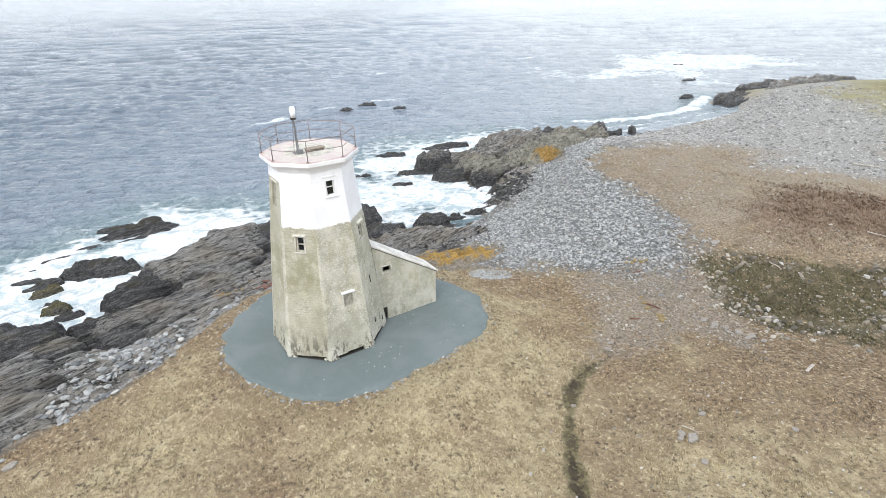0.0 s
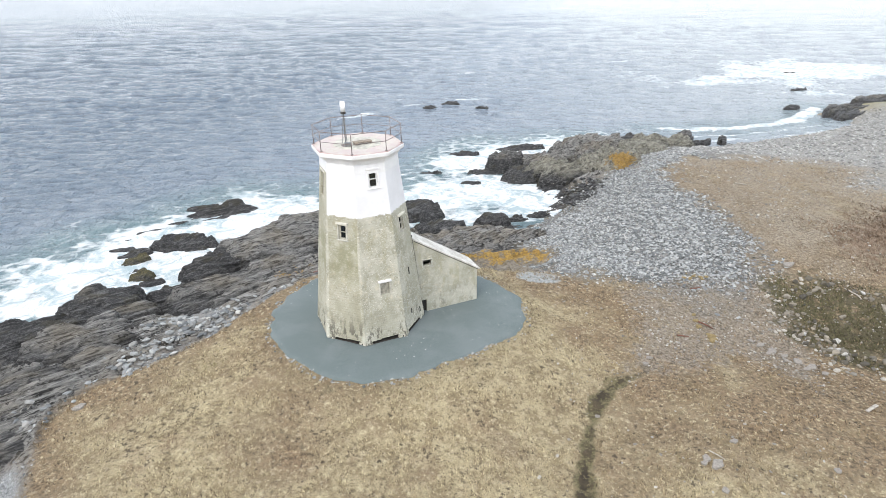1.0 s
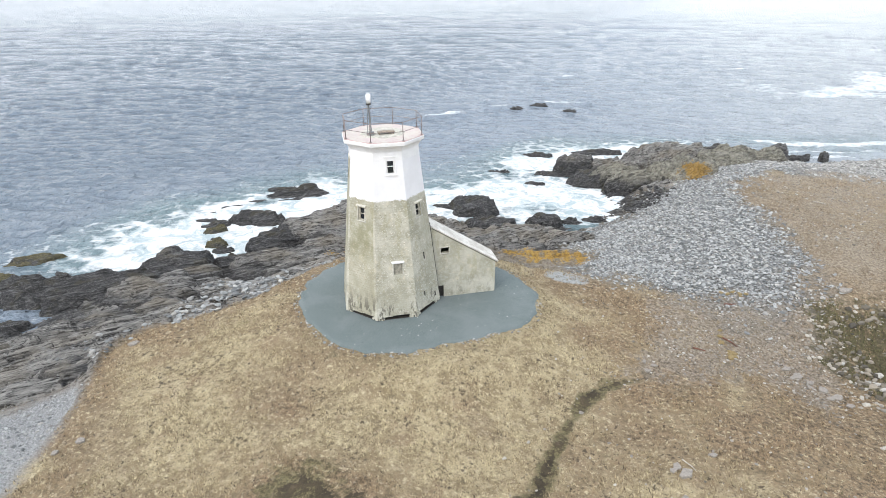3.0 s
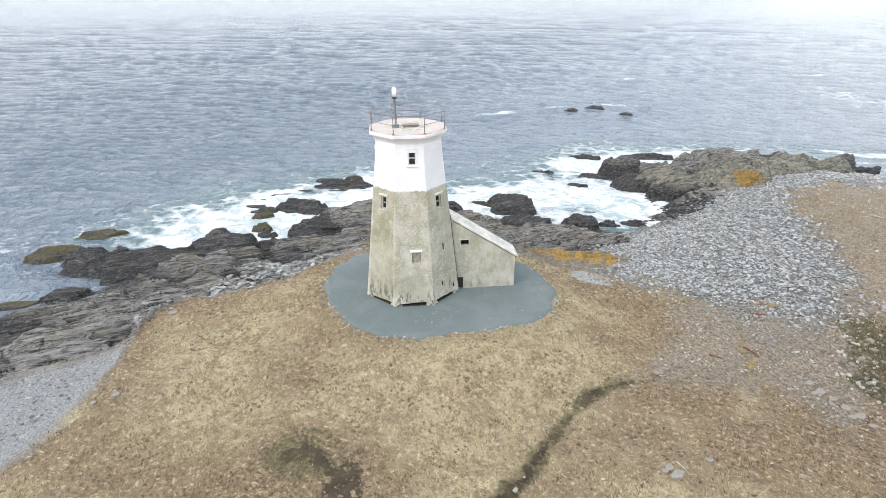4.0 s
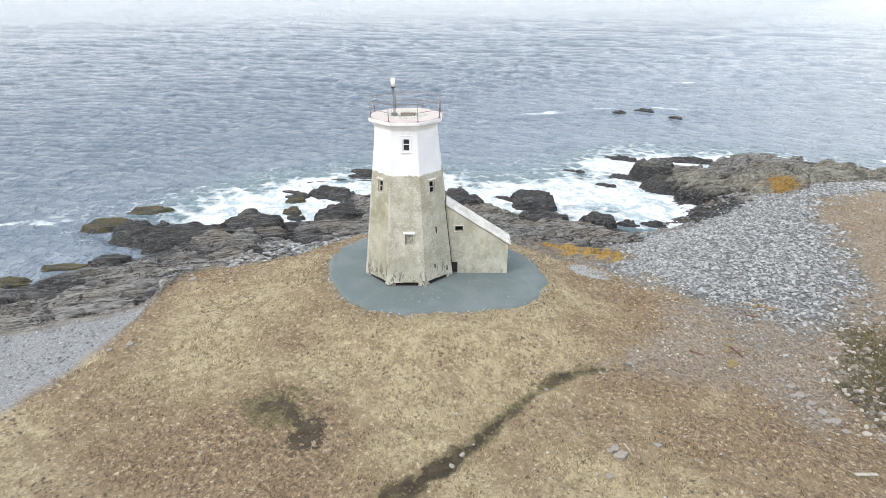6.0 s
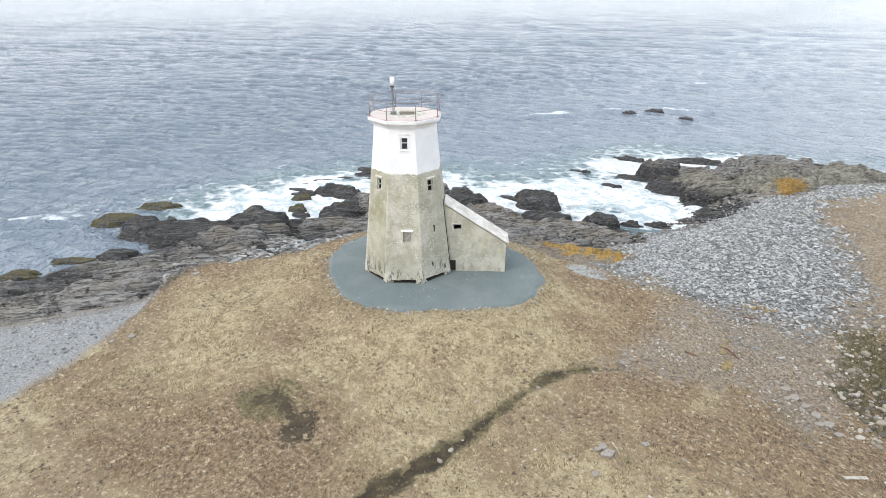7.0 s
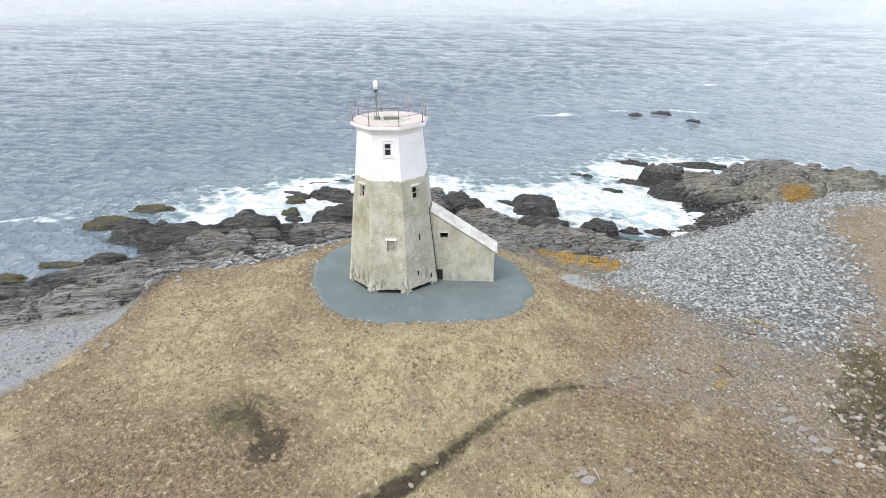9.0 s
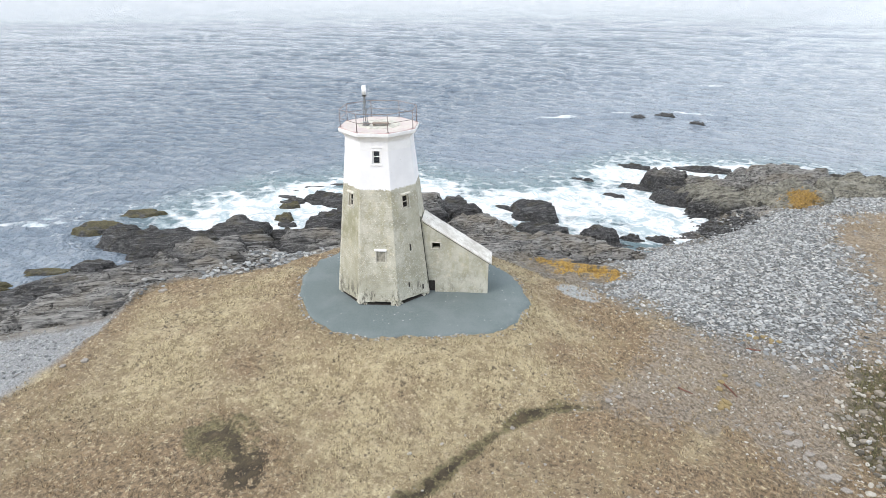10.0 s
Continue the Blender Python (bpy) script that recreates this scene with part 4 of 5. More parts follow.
        for lo, hi in zip(corner, corner[1:]):
            for i in range(4):
                bm.faces.new([lo[i], lo[(i + 1) % 4], hi[(i + 1) % 4], hi[i]])
        bm.faces.new(corner[0][::-1])
        bm.faces.new(corner[-1])
        part("corner_strip", bm, CONC_STRIP, house)
    # broken blocks that carry the corners
    rnd = random.Random(4)
    for k in (-2, -1, 0, 1):
        for s, kk in ((1, k), (-1, k + 1)):
            for i in range(2):
                bm = bmesh.new()
                w = 0.14 + 0.10 * rnd.random()
                box(bm, (w, 0.22, 0.12 + 0.05 * rnd.random()), face_matrix(kk, s * (1.08 - 0.26 * i), -0.02) @ pose(0, -0.11 - 0.06 * rnd.random(), 0, rnd.uniform(-8, 8), rnd.uniform(-6, 6), rnd.uniform(-14, 14)), 0.03)
                part("footing_block", bm, CONC_STRIP, house)
    # dark ring and footing stand in for the shade in the gap below the walls
    bm = bmesh.new()
    ring8(bm, 2.96, 2.96, -0.6, -0.03)
    ring8(bm, 2.62, 2.55, -0.03, 0.30)
    part("foundation", bm, DARK, house, "undermined footing coloured dark for the shade behind the broken base")
    # slits, drain pipe and stains of iron
    for k, u, z, h in ((1, 0.1, 3.25, 0.42), (1, -0.25, 1.0, 0.30), (1, 0.75, 0.55, 0.3)):
        bm = bmesh.new()
        box(bm, (0.10, 0.06, h), face_matrix(k, u, z) @ pose(0, -0.012, 0), 0.01)
        part("vent_slit", bm, STAIN, house, "narrow dark ventilation slit")
    bm = bmesh.new()
    rod(bm, on_face(2, -0.90, 4.9, -0.03), on_face(2, -1.0, 0.2, -0.03), 0.024)
    part("drain_pipe", bm, STAIN, house, "black iron drain pipe")
    # cornice, deck slab and kerb
    bm = bmesh.new()
    for r0, r1, z0, z1 in ((2.008, 1.962, 8.93, 9.36), (1.94, 1.97, 9.30, 9.40), (1.95, 2.03, 9.40, 9.56), (2.04, 2.20, 9.56, 9.74)):
        ring8(bm, r0, r1, z0, z1)
    part("cornice", bm, WHITE, house)
    bm = bmesh.new()
    ring8(bm, 2.29, 2.30, 9.735, 9.93)
    bmesh.ops.bevel(bm, geom=list(bm.edges), offset=0.02, segments=1, affect="EDGES")
    part("deck_slab", bm, WHITE, house)
    bm = bmesh.new()
    ring8(bm, 2.27, 2.25, 9.925, 9.965)
    part("deck", bm, DECK, house, "pale pink worn deck paint")
    bm = bmesh.new()
    ring8(bm, 1.25, 1.22, 9.96, 10.0, 0)
    part("lantern_base", bm, PLASTER, house, "pale ring where the lantern stood")
    bm = bmesh.new()
    box(bm, (0.36, 0.90, 0.07), pose(0.35, 0.15, 10.115, 0, 0, 4), 0.012)
    bench = part("bench", bm, BENCH_WOOD, house, "low brown plank bench on the deck")
    for dx in (-0.12, 0.12):
        for dy in (-0.38, 0.38):
            bm = bmesh.new()
            box(bm, (0.07, 0.07, 0.10), pose(0.35, 0.15, 10.035, 0, 0, 4) @ pose(dx, dy, 0), 0.006)
            part("leg", bm, BENCH_WOOD, bench)
    # railing
    R, H = 2.16, 0.96
    pts = [Vector((R * math.cos(radians(45 * i + 22.5)), R * math.sin(radians(45 * i + 22.5)), 9.96)) for i in range(8)]
    for i in range(8):
        bm = bmesh.new()
        rod(bm, pts[i], pts[i] + Vector((0, 0, H)), 0.021)
        rod(bm, pts[i], pts[i] + Vector((0, 0, 0.03)), 0.07)
        part("railing_post", bm, RUST, house, smooth_shade=True)
        for name, zz, r in (("top_rail", H - 0.01, 0.019), ("mid_rail", 0.48, 0.014)):
            bm = bmesh.new()
            rod(bm, pts[i] + Vector((0, 0, zz)), pts[(i + 1) % 8] + Vector((0, 0, zz)), r)
            part(name, bm, RUST, house, smooth_shade=True)
    return house


def build_annex():
    ax = thing("annex", TOWER, "low concrete lean-to with a sloping pale roof against the lighthouse", "annex")
    y0, y1, hw, zt0, zt1 = 2.55, 6.36, 0.80, 4.45, 1.98
    t = 0.22

    def top(y):
        return zt0 + (zt1 - zt0) * (y - y0) / (y1 - y0)

    # front wall with a window and a low doorway
    bm = bmesh.new()
    ys = [y0 - 0.4, 2.75, 2.98, 3.14, 3.46, y1]
    made = {}

    def v(i, z, x):
        key = (i, round(z, 3), x)
        if key not in made:
            made[key] = bm.verts.new((x, ys[i], z))
        return made[key]

    for i in range(5):
        a, b = ys[i], ys[i + 1]
        gaps = []
        if i in (1, 2):
            gaps.append((-0.4, 0.66))
        if i in (2, 3):
            gaps.append((2.84, 3.18))
        cuts = [(-0.4, -0.4)] + [(g, g) for gp in gaps for g in gp if g > -0.4] + [(top(a), top(b))]
        lo = cuts[1:] if gaps and gaps[0][0] == -0.4 else cuts
        pairs = list(zip(lo[0::2], lo[1::2]))
        for (la, lb), (ha, hb) in pairs:
            for x in (hw, hw - t):
                bm.faces.new([v(i, la, x), v(i + 1, lb, x), v(i + 1, hb, x), v(i, ha, x)])
            for za, zb in ((la, lb), (ha, hb)):
                bm.faces.new([v(i, za, hw), v(i + 1, zb, hw), v(i + 1, zb, hw - t), v(i, za, hw - t)])
    for i, z0, z1 in ((1, -0.4, 0.66), (3, -0.4, 0.66), (2, 2.84, 3.18), (4, 2.84, 3.18), (5, -0.4, top(y1))):
        bm.faces.new([v(i, z0, hw), v(i, z1, hw), v(i, z1, hw - t), v(i, z0, hw - t)])
    part("front_wall", bm, CONC_ANNEX, ax)
    for name, x0, x1, a, b in (("back_wall", -hw, -hw + t, y0 - 0.4, y1), ("end_wall", -hw + t, hw - t, y1 - t, y1)):
        bm = bmesh.new()
        vs = [bm.verts.new(p) for p in ((x0, a, -0.4), (x1, a, -0.4), (x1, b, -0.4), (x0, b, -0.4), (x0, a, top(a)), (x1, a, top(a)), (x1, b, top(b)), (x0, b, top(b)))]
        for f in ((3, 2, 1, 0), (4, 5, 6, 7), (0, 1, 5, 4), (1, 2, 6, 5), (2, 3, 7, 6), (3, 0, 4, 7)):
            bm.faces.new([vs[i] for i in f])
        part(name, bm, CONC_ANNEX, ax)
    slope = math.degrees(math.atan2(zt1 - zt0, y1 - y0))
    length = math.hypot(y1 - y0 + 0.35, zt1 - zt0) + 0.12
    bm = bmesh.new()
    box(bm, (2 * hw + 0.07, length, 0.09), pose(0, (y0 + y1) / 2, (zt0 + zt1) / 2 + 0.05, slope), 0.012)
    part("roof", bm, ROOFING, ax, "pale cement roof slab, cracked along the edge")
    bm = bmesh.new()
    box(bm, (0.03, length - 0.2, 0.035), pose(hw + 0.004, (y0 + y1) / 2, (zt0 + zt1) / 2 - 0.03, slope), 0.004)
    part("roof_joint", bm, STAIN, ax, "dark open joint under the roof slab")
    for yy in (2.94, 3.50):
        bm = bmesh.new()
        box(bm, (0.04, 0.07, 0.42), pose(hw + 0.01, yy, 3.01), 0.008)
        part("window_trim", bm, PLASTER, ax)
    for zz in (3.22, 2.80):
        bm = bmesh.new()
        box(bm, (0.06, 0.62, 0.05), pose(hw + 0.02, 3.2, zz), 0.01)
        part("window_trim", bm, PLASTER, ax)
    bm = bmesh.new()
    box(bm, (0.05, 0.40, 1.1), pose(hw - 0.14, 2.95, 0.12), 0.01)
    part("door", bm, STAIN, ax, "low dark boarded doorway")
    return ax


def build_beacon():
    b = thing("beacon_mast", TOWER @ pose(MAST[0], MAST[1], 9.96), "steel mast with a white beacon lamp on the deck", "beacon")
    bm = bmesh.new()
    rod(bm, (0, 0, 0), (0, 0, 1.62), 0.028, 10)
    part("pole", bm, STEEL, b)
    for a in (20, 140, 260):
        bm = bmesh.new()
        c, s = math.cos(radians(a)), math.sin(radians(a))
        rod(bm, (0.15 * c, 0.15 * s, 0), (0.05 * c, 0.05 * s, 1.55), 0.013, 6)
        for z in (0.4, 0.8, 1.2):
            r = 0.15 - 0.10 * z / 1.55
            rod(bm, (r * c, r * s, z), (0, 0, z + 0.1), 0.01, 5)
        part("brace", bm, STEEL, b)
    bm = bmesh.new()
    box(bm, (0.44, 0.40, 0.05), pose(0, 0, 0.03), 0.01)
    part("base_plate", bm, RUST, b)
    bm = bmesh.new()
    rod(bm, (0, 0, 1.58), (0, 0, 1.66), 0.13, 14)
    part("platform", bm, STAIN, b, "dark iron collar under the lamp")
    bm = bmesh.new()
    rod(bm, (0, 0, 1.66), (0, 0, 2.08), 0.105, 16, 0.135)
    rod(bm, (0, 0, 2.08), (0, 0, 2.15), 0.135, 16, 0.085)
    part("lamp", bm, LENS, b, "white domed beacon lamp", True)
    bm = bmesh.new()
    box(bm, (0.2, 0.28, 0.2), pose(0.18, 0.05, 0.14), 0.015)
    part("battery_box", bm, STEEL, b)


MAST = (0.34, -0.68)
build_lighthouse()
build_annex()
build_beacon()


# ---- rocks ----
def outcrop(x0, y0, lx, ly, rot, top, base, seed, mat=None, label="", fine=False, steep=2.6):
    """One mass of bedded slate: a broken dome with steps along the bedding."""
    nr, na = (60, 190) if fine else (30, 96)
    rr = 1.28 * np.linspace(0, 1, nr)[:, None] ** 0.8
    aa = np.linspace(0, 2 * np.pi, na, endpoint=False)[None]
    edge = 1 + 0.8 * (fbm(np.cos(aa) * 2.0 + seed * 3.1, np.sin(aa) * 2.0 + seed, 4, seed) - 0.5)
    u, v = 1.04 * lx * rr * edge * np.cos(aa), 1.1 * ly * rr * edge * np.sin(aa)
    c, s = math.cos(radians(rot)), math.sin(radians(rot))
    x, y = x0 + u * c - v * s, y0 + u * s + v * c
    size = min(1.0, 0.3 + ly / 3.0)
    lump = fbm(x * 0.3 + seed * 5, y * 0.3, 3, seed + 2)
    along, w = bed_axis(x + seed * 11, y, seed, radians((seed * 37 % 17) - 8))
    h = top - base
    # long rounded back, broken edge, beds standing out as ribs
    body = np.clip(1.08 - rr ** 2 + 0.6 * (lump - 0.5) + 0.5 * (fbm(along * 0.5, w * 1.1, 3, seed + 8) - 0.5) + 0.25 * (saw(w * 0.7 / size) - 0.5), 0, 1)
    g = 1 - (1 - np.clip(body * steep * 0.55, 0, 1)) ** 2.4
    lean = 0.16 * (v / ly + 0.6 * u / lx)
    z = base + h * g * (0.78 + 0.45 * (lump - 0.5) + lean)
    drop = 0.30 + 0.12 * size
    q = (z + 0.35 * (along * 0.10 + w * 0.16)) / drop
    stepped = (np.floor(q) + smooth(0.35, 0.95, q - np.floor(q))) * drop - 0.35 * (along * 0.10 + w * 0.16)
    z = z + 0.95 * (stepped - z) * g
    z += g * size * (0.34 * (saw(w * 0.8) - 0.5) + 0.22 * (saw(w * 2.1 + 2 * vnoise(along * 0.3, w, seed)) - 0.5))
    z += 0.34 * size * (fbm(along * 0.8, w * 2.4, 4, seed + 4) - 0.5) * g
    x, y = x + 0.22 * size * (fbm(x * 0.9, z * 2.6, 2, seed + 5) - 0.5), y + 0.22 * size * (fbm(y * 0.9, z * 2.6, 2, seed + 6) - 0.5)
    z[-1] -= 0.5
    me = array_mesh("rock_outcrop", np.stack([x - x0, y - y0, z], -1).reshape(-1, 3), grid_faces(nr, na, True), mat or ROCK, False)
    if mat is LICHEN_ROCK:
        set_attr(me, "lichen", smooth(1.15, 0.2, np.hypot((x - 12.2) / 2.4, (y - 62.6) / 2.6)))
    ob = new("rock_outcrop", me)
    ob.location = (x0, y0, 0)
    return tagged(ob, label or "dark wet slate outcrop standing in the surf", "rock", "rocks along the shore")


DRY = "grey bedded slate outcrop above the surf"
WEEDY = "low rock with olive seaweed awash in the surf"
FAR = "far dark slate rock in the sea"
for row in (
    # seaward of the lighthouse
    (-28.3, 47.0, 3.3, 2.1, 24, -1.7, -2.9, 1, ROCK, "", True), (-31.6, 42.5, 2.3, 0.55, 50, -2.0, -2.9, 3), (-27.2, 39.0, 2.7, 1.1, 14, -1.25, -2.9, 4, ROCK, "", True),
    (-29.6, 35.6, 1.1, 0.38, 35, -1.8, -2.9, 5, WEED_ROCK, WEEDY), (-31.8, 37.5, 1.2, 0.4, 20, -2.0, -2.9, 6), (-34.0, 38.9, 1.3, 0.35, 25, -2.1, -2.9, 74), (-19.6, 46.4, 1.6, 0.4, 20, -2.05, -2.9, 75), (-30.3, 36.8, 1.2, 0.45, 30, -1.9, -2.9, 27),
    (-25.9, 32.4, 0.9, 0.32, 35, -1.7, -2.8, 11), (-27.2, 33.2, 0.9, 0.32, 25, -1.75, -2.9, 7, WEED_ROCK, WEEDY), (-22.8, 30.2, 1.5, 0.7, 45, -1.2, -2.7, 30), (-28.1, 34.1, 0.9, 0.35, 20, -1.95, -2.9, 12),
    (-18.6, 31.4, 4.3, 2.6, 48, -0.45, -2.6, 8, DRY_ROCK, DRY, True), (-17.9, 39.2, 4.6, 2.5, 45, -0.1, -2.8, 9, DRY_ROCK, DRY, True), (-22.0, 34.6, 2.3, 1.5, 45, -0.75, -2.8, 28, ROCK, "", True),
    (-26.3, 27.5, 2.8, 1.9, 38, -0.25, -2.8, 10, ROCK, "", True), (-30.4, 22.8, 5.6, 2.2, 20, -0.95, -2.8, 13, ROCK, "", True), (-35.2, 21.6, 2.0, 1.0, 20, -1.7, -2.9, 2),
    (-38.9, 21.3, 2.1, 0.9, 48, -1.8, -2.9, 14, WEED_ROCK, WEEDY), (-40.0, 25.5, 1.9, 0.7, 45, -2.0, -2.9, 15, WEED_ROCK, WEEDY), (-33.6, 14.8, 1.9, 0.5, 48, -2.15, -2.9, 16, WEED_ROCK, WEEDY),
    (-31.3, 17.3, 1.7, 0.7, 52, -1.75, -2.8, 17), (-24.4, 23.6, 3.4, 1.6, 40, -0.65, -2.4, 18, DRY_ROCK, DRY, True), (-34.2, 11.0, 1.8, 0.6, 45, -2.0, -2.9, 29, WEED_ROCK, WEEDY),
    (-15.1, 44.5, 2.7, 1.4, 10, -0.9, -2.8, 19, ROCK, "", True), (-10.5, 42.6, 3.2, 1.4, 0, -1.0, -2.6, 20, PALE_ROCK, DRY), (-20.8, 41.5, 1.5, 0.6, 40, -1.6, -2.9, 21),
    (-22.0, 22.2, 2.2, 0.9, 44, -0.9, -2.0, 65, DRY_ROCK, DRY), (-25.2, 19.4, 3.0, 1.3, 40, -1.2, -2.3, 66, DRY_ROCK, DRY), (-28.6, 14.6, 3.4, 1.0, 44, -1.45, -2.7, 67, DRY_ROCK, DRY, True),
    (-20.4, 14.5, 1.5, 0.75, 40, 0.0, -1.4, 68, ROCK, "dark slate boulder at the head of the shingle"),
    (-23.6, 27.2, 2.4, 0.9, 42, -1.0, -2.3, 71, DRY_ROCK, DRY), (-27.0, 24.6, 2.4, 1.3, 35, -1.0, -2.7, 72, ROCK, ""), (-16.0, 35.0, 3.0, 1.4, 48, -0.4, -2.0, 73, DRY_ROCK, DRY),
    # east of it
    (-8.4, 48.7, 2.7, 1.5, -14, -0.6, -2.9, 22, ROCK, "", True), (-5.7, 45.4, 2.6, 1.15, 5, -1.25, -2.8, 23), (-1.2, 47.4, 1.7, 0.95, 10, -0.9, -2.8, 24),
    (-2.2, 44.6, 3.1, 1.0, 20, -1.4, -2.6, 25, PALE_ROCK, DRY), (-11.8, 48.6, 1.2, 0.4, 0, -1.9, -2.9, 26), (-4.8, 42.6, 4.2, 1.4, 12, -1.1, -2.5, 31, PALE_ROCK, DRY, True), (1.0, 44.0, 2.6, 0.9, 20, -1.4, -2.5, 69, PALE_ROCK, DRY),
    (3.2, 50.6, 1.2, 0.4, 20, -2.0, -2.8, 32), (1.2, 49.4, 1.0, 0.35, 15, -2.0, -2.8, 33), (6.9, 55.4, 1.4, 0.6, 30, -1.4, -2.6, 34),
    # the ridge beyond the cobbles
    (1.3, 61.7, 2.5, 1.3, 14, -0.35, -2.9, 36, ROCK, DRY, True), (6.4, 62.2, 4.4, 2.1, 24, 0.35, -2.4, 37, LICHEN_ROCK, "tawny grey slate ridge beside the cobbles", True),
    (11.6, 64.0, 3.6, 2.7, 36, 1.05, -1.6, 38, LICHEN_ROCK, "slate ridge with bright orange lichen", True), (15.8, 70.0, 4.4, 2.5, 44, 0.65, -1.6, 39, LICHEN_ROCK, "pale brown slate ridge above the cove", True),
    (19.8, 74.8, 3.3, 1.9, 34, 0.3, -2.4, 40, LICHEN_ROCK, "pale brown slate ridge above the cove", True), (9.6, 70.8, 5.2, 2.5, 22, 0.8, -2.8, 41, DRY_ROCK, DRY, True),
    (-0.9, 64.6, 2.2, 0.85, 18, 0.45, -2.9, 42, ROCK, DRY, True), (3.8, 66.0, 4.0, 1.3, 12, 0.15, -2.9, 43, DRY_ROCK, DRY, True),
    (22.6, 78.2, 1.5, 1.0, 30, 0.3, -2.8, 44, ROCK, DRY, False, 6.0), (-9.9, 62.6, 1.5, 0.3, 12, -2.05, -2.9, 45), (-4.6, 59.3, 1.2, 0.32, 10, -2.0, -2.9, 46),
    (-2.9, 63.6, 2.4, 0.55, 14, -1.5, -2.9, 47), (26.0, 80.6, 1.0, 0.45, 20, -1.4, -2.9, 48, ROCK, "", False, 5.0), (28.6, 81.6, 0.9, 0.5, 60, -1.0, -2.9, 49, ROCK, "", False, 5.0),
    (-6.5, 71.5, 2.2, 0.5, 15, -1.9, -2.9, 50), (0.5, 75.0, 3.0, 0.7, 15, -1.6, -2.9, 51), (14.5, 79.5, 2.6, 0.8, 20, -1.1, -2.9, 52), (24.6, 80.0, 1.6, 0.6, 20, -1.5, -2.7, 53),
    # far point and islets
    (58.0, 106.5, 9.0, 2.6, 28, -1.1, -3.2, 54, DRY_ROCK, FAR), (71.0, 113.5, 9.5, 3.2, 36, -0.3, -3.2, 55, DRY_ROCK, FAR), (81.0, 119.8, 7.0, 3.0, 38, -0.4, -3.2, 56, DRY_ROCK, FAR),
    (66.0, 116.5, 7.0, 2.0, 36, -0.8, -3.2, 57, DRY_ROCK, FAR), (88.0, 123.5, 3.0, 1.4, 20, -1.1, -3.2, 58, DRY_ROCK, FAR),
    (-17.7, 103.2, 1.3, 0.35, 10, -2.1, -3.3, 59, ROCK, FAR), (-14.4, 107.4, 1.6, 0.4, 15, -2.1, -3.3, 60, ROCK, FAR), (-7.7, 104.0, 1.2, 0.35, 0, -2.05, -3.3, 61, ROCK, FAR),
    (57.0, 130.5, 2.0, 0.6, 10, -1.9, -3.3, 62, ROCK, FAR), (64.0, 154.5, 1.5, 0.5, 0, -2.0, -3.3, 63, ROCK, FAR), (48.0, 109.5, 1.5, 0.6, 20, -1.9, -3.3, 64, ROCK, FAR),
):
    outcrop(*row)


# ---- loose stones ----
def stone_shapes(count, seed, flat):
    """Angular slabs and cobbles: corners of a ball pushed about and squashed."""
    rng = np.random.RandomState(seed)
    bm = bmesh.new()
    bmesh.ops.create_icosphere(bm, subdivisions=1, radius=1.0)
    v0 = np.array([v.co for v in bm.verts])
    f0 = np.array([[v.index for v in f.verts] for f in bm.faces])
    bm.free()
    return [v0 * (0.72 + 0.5 * rng.rand(len(v0), 1)) * np.array([1, 0.55 + 0.35 * rng.rand(), flat * (0.7 + 0.6 * rng.rand())]) for _ in range(count)], f0


def scatter_stones(name, label, xs, ys, sizes, seed, flat=0.42, sink=0.25, tilt=0.35, mat=None):
    rng = np.random.RandomState(seed)
    shapes, f0 = stone_shapes(14, seed, flat)
    n = len(xs)
    z = height(xs, ys)
    a = 0.5 + 0.75 * rng.randn(n)
    ti, tj = (rng.rand(n) - 0.5) * 2 * tilt, (rng.rand(n) - 0.5) * 2 * tilt
    pick = rng.randint(0, len(shapes), n)
    base = np.stack(shapes)[pick] * sizes[:, None, None]
    px, py, pz = base[..., 0], base[..., 1], base[..., 2]
    pz = pz + px * ti[:, None] + py * tj[:, None]
    c, s = np.cos(a)[:, None], np.sin(a)[:, None]
    v = np.stack([xs[:, None] + px * c - py * s, ys[:, None] + px * s + py * c, z[:, None] + pz + (flat * (1 - sink) * sizes * 0.6)[:, None]], -1)
    k = v.shape[1]
    f = (f0[None] + (np.arange(n) * k)[:, None, None]).reshape(-1, 3)
    me = array_mesh(name, v.reshape(-1, 3), f, mat or STONE)
    return tagged(new(name, me), label, "stones", kind="stuff")


def sample(x0, x1, y0, y1, n, seed):
    rng = np.random.RandomState(seed)
    return x0 + (x1 - x0) * rng.rand(n), y0 + (y1 - y0) * rng.rand(n), rng


# near cobbles
x, y, rng = sample(0, 22, 31, 69, 80000, 5)
cob = masks(x, y)[2] * (0.35 + 0.65 * smooth(31.5, 36, y))
keep = (cob ** 1.7 > rng.rand(len(x))) & (x > -2)
x, y = x[keep], y[keep]
scatter_stones("cobbles", "grey slate cobbles and slabs heaped on the beach", x, y, 0.055 + 0.14 * rng.rand(len(x)) ** 2.2, 5, 0.28, 0.2, 0.5)
# shore of the cove, farther off
x, y, rng = sample(16, 75, 50, 106, 26000, 6)
keep = (masks(x, y)[2] > rng.rand(len(x))) & ((x > 19) | (y > 66))
x, y = x[keep], y[keep]
scatter_stones("cobbles", "grey shingle round the far cove", x, y, 0.07 + 0.20 * rng.rand(len(x)) ** 3, 6, mat=make_stone("pale_cove_shingle", (0.19, 0.19, 0.186), (0.52, 0.52, 0.50)))
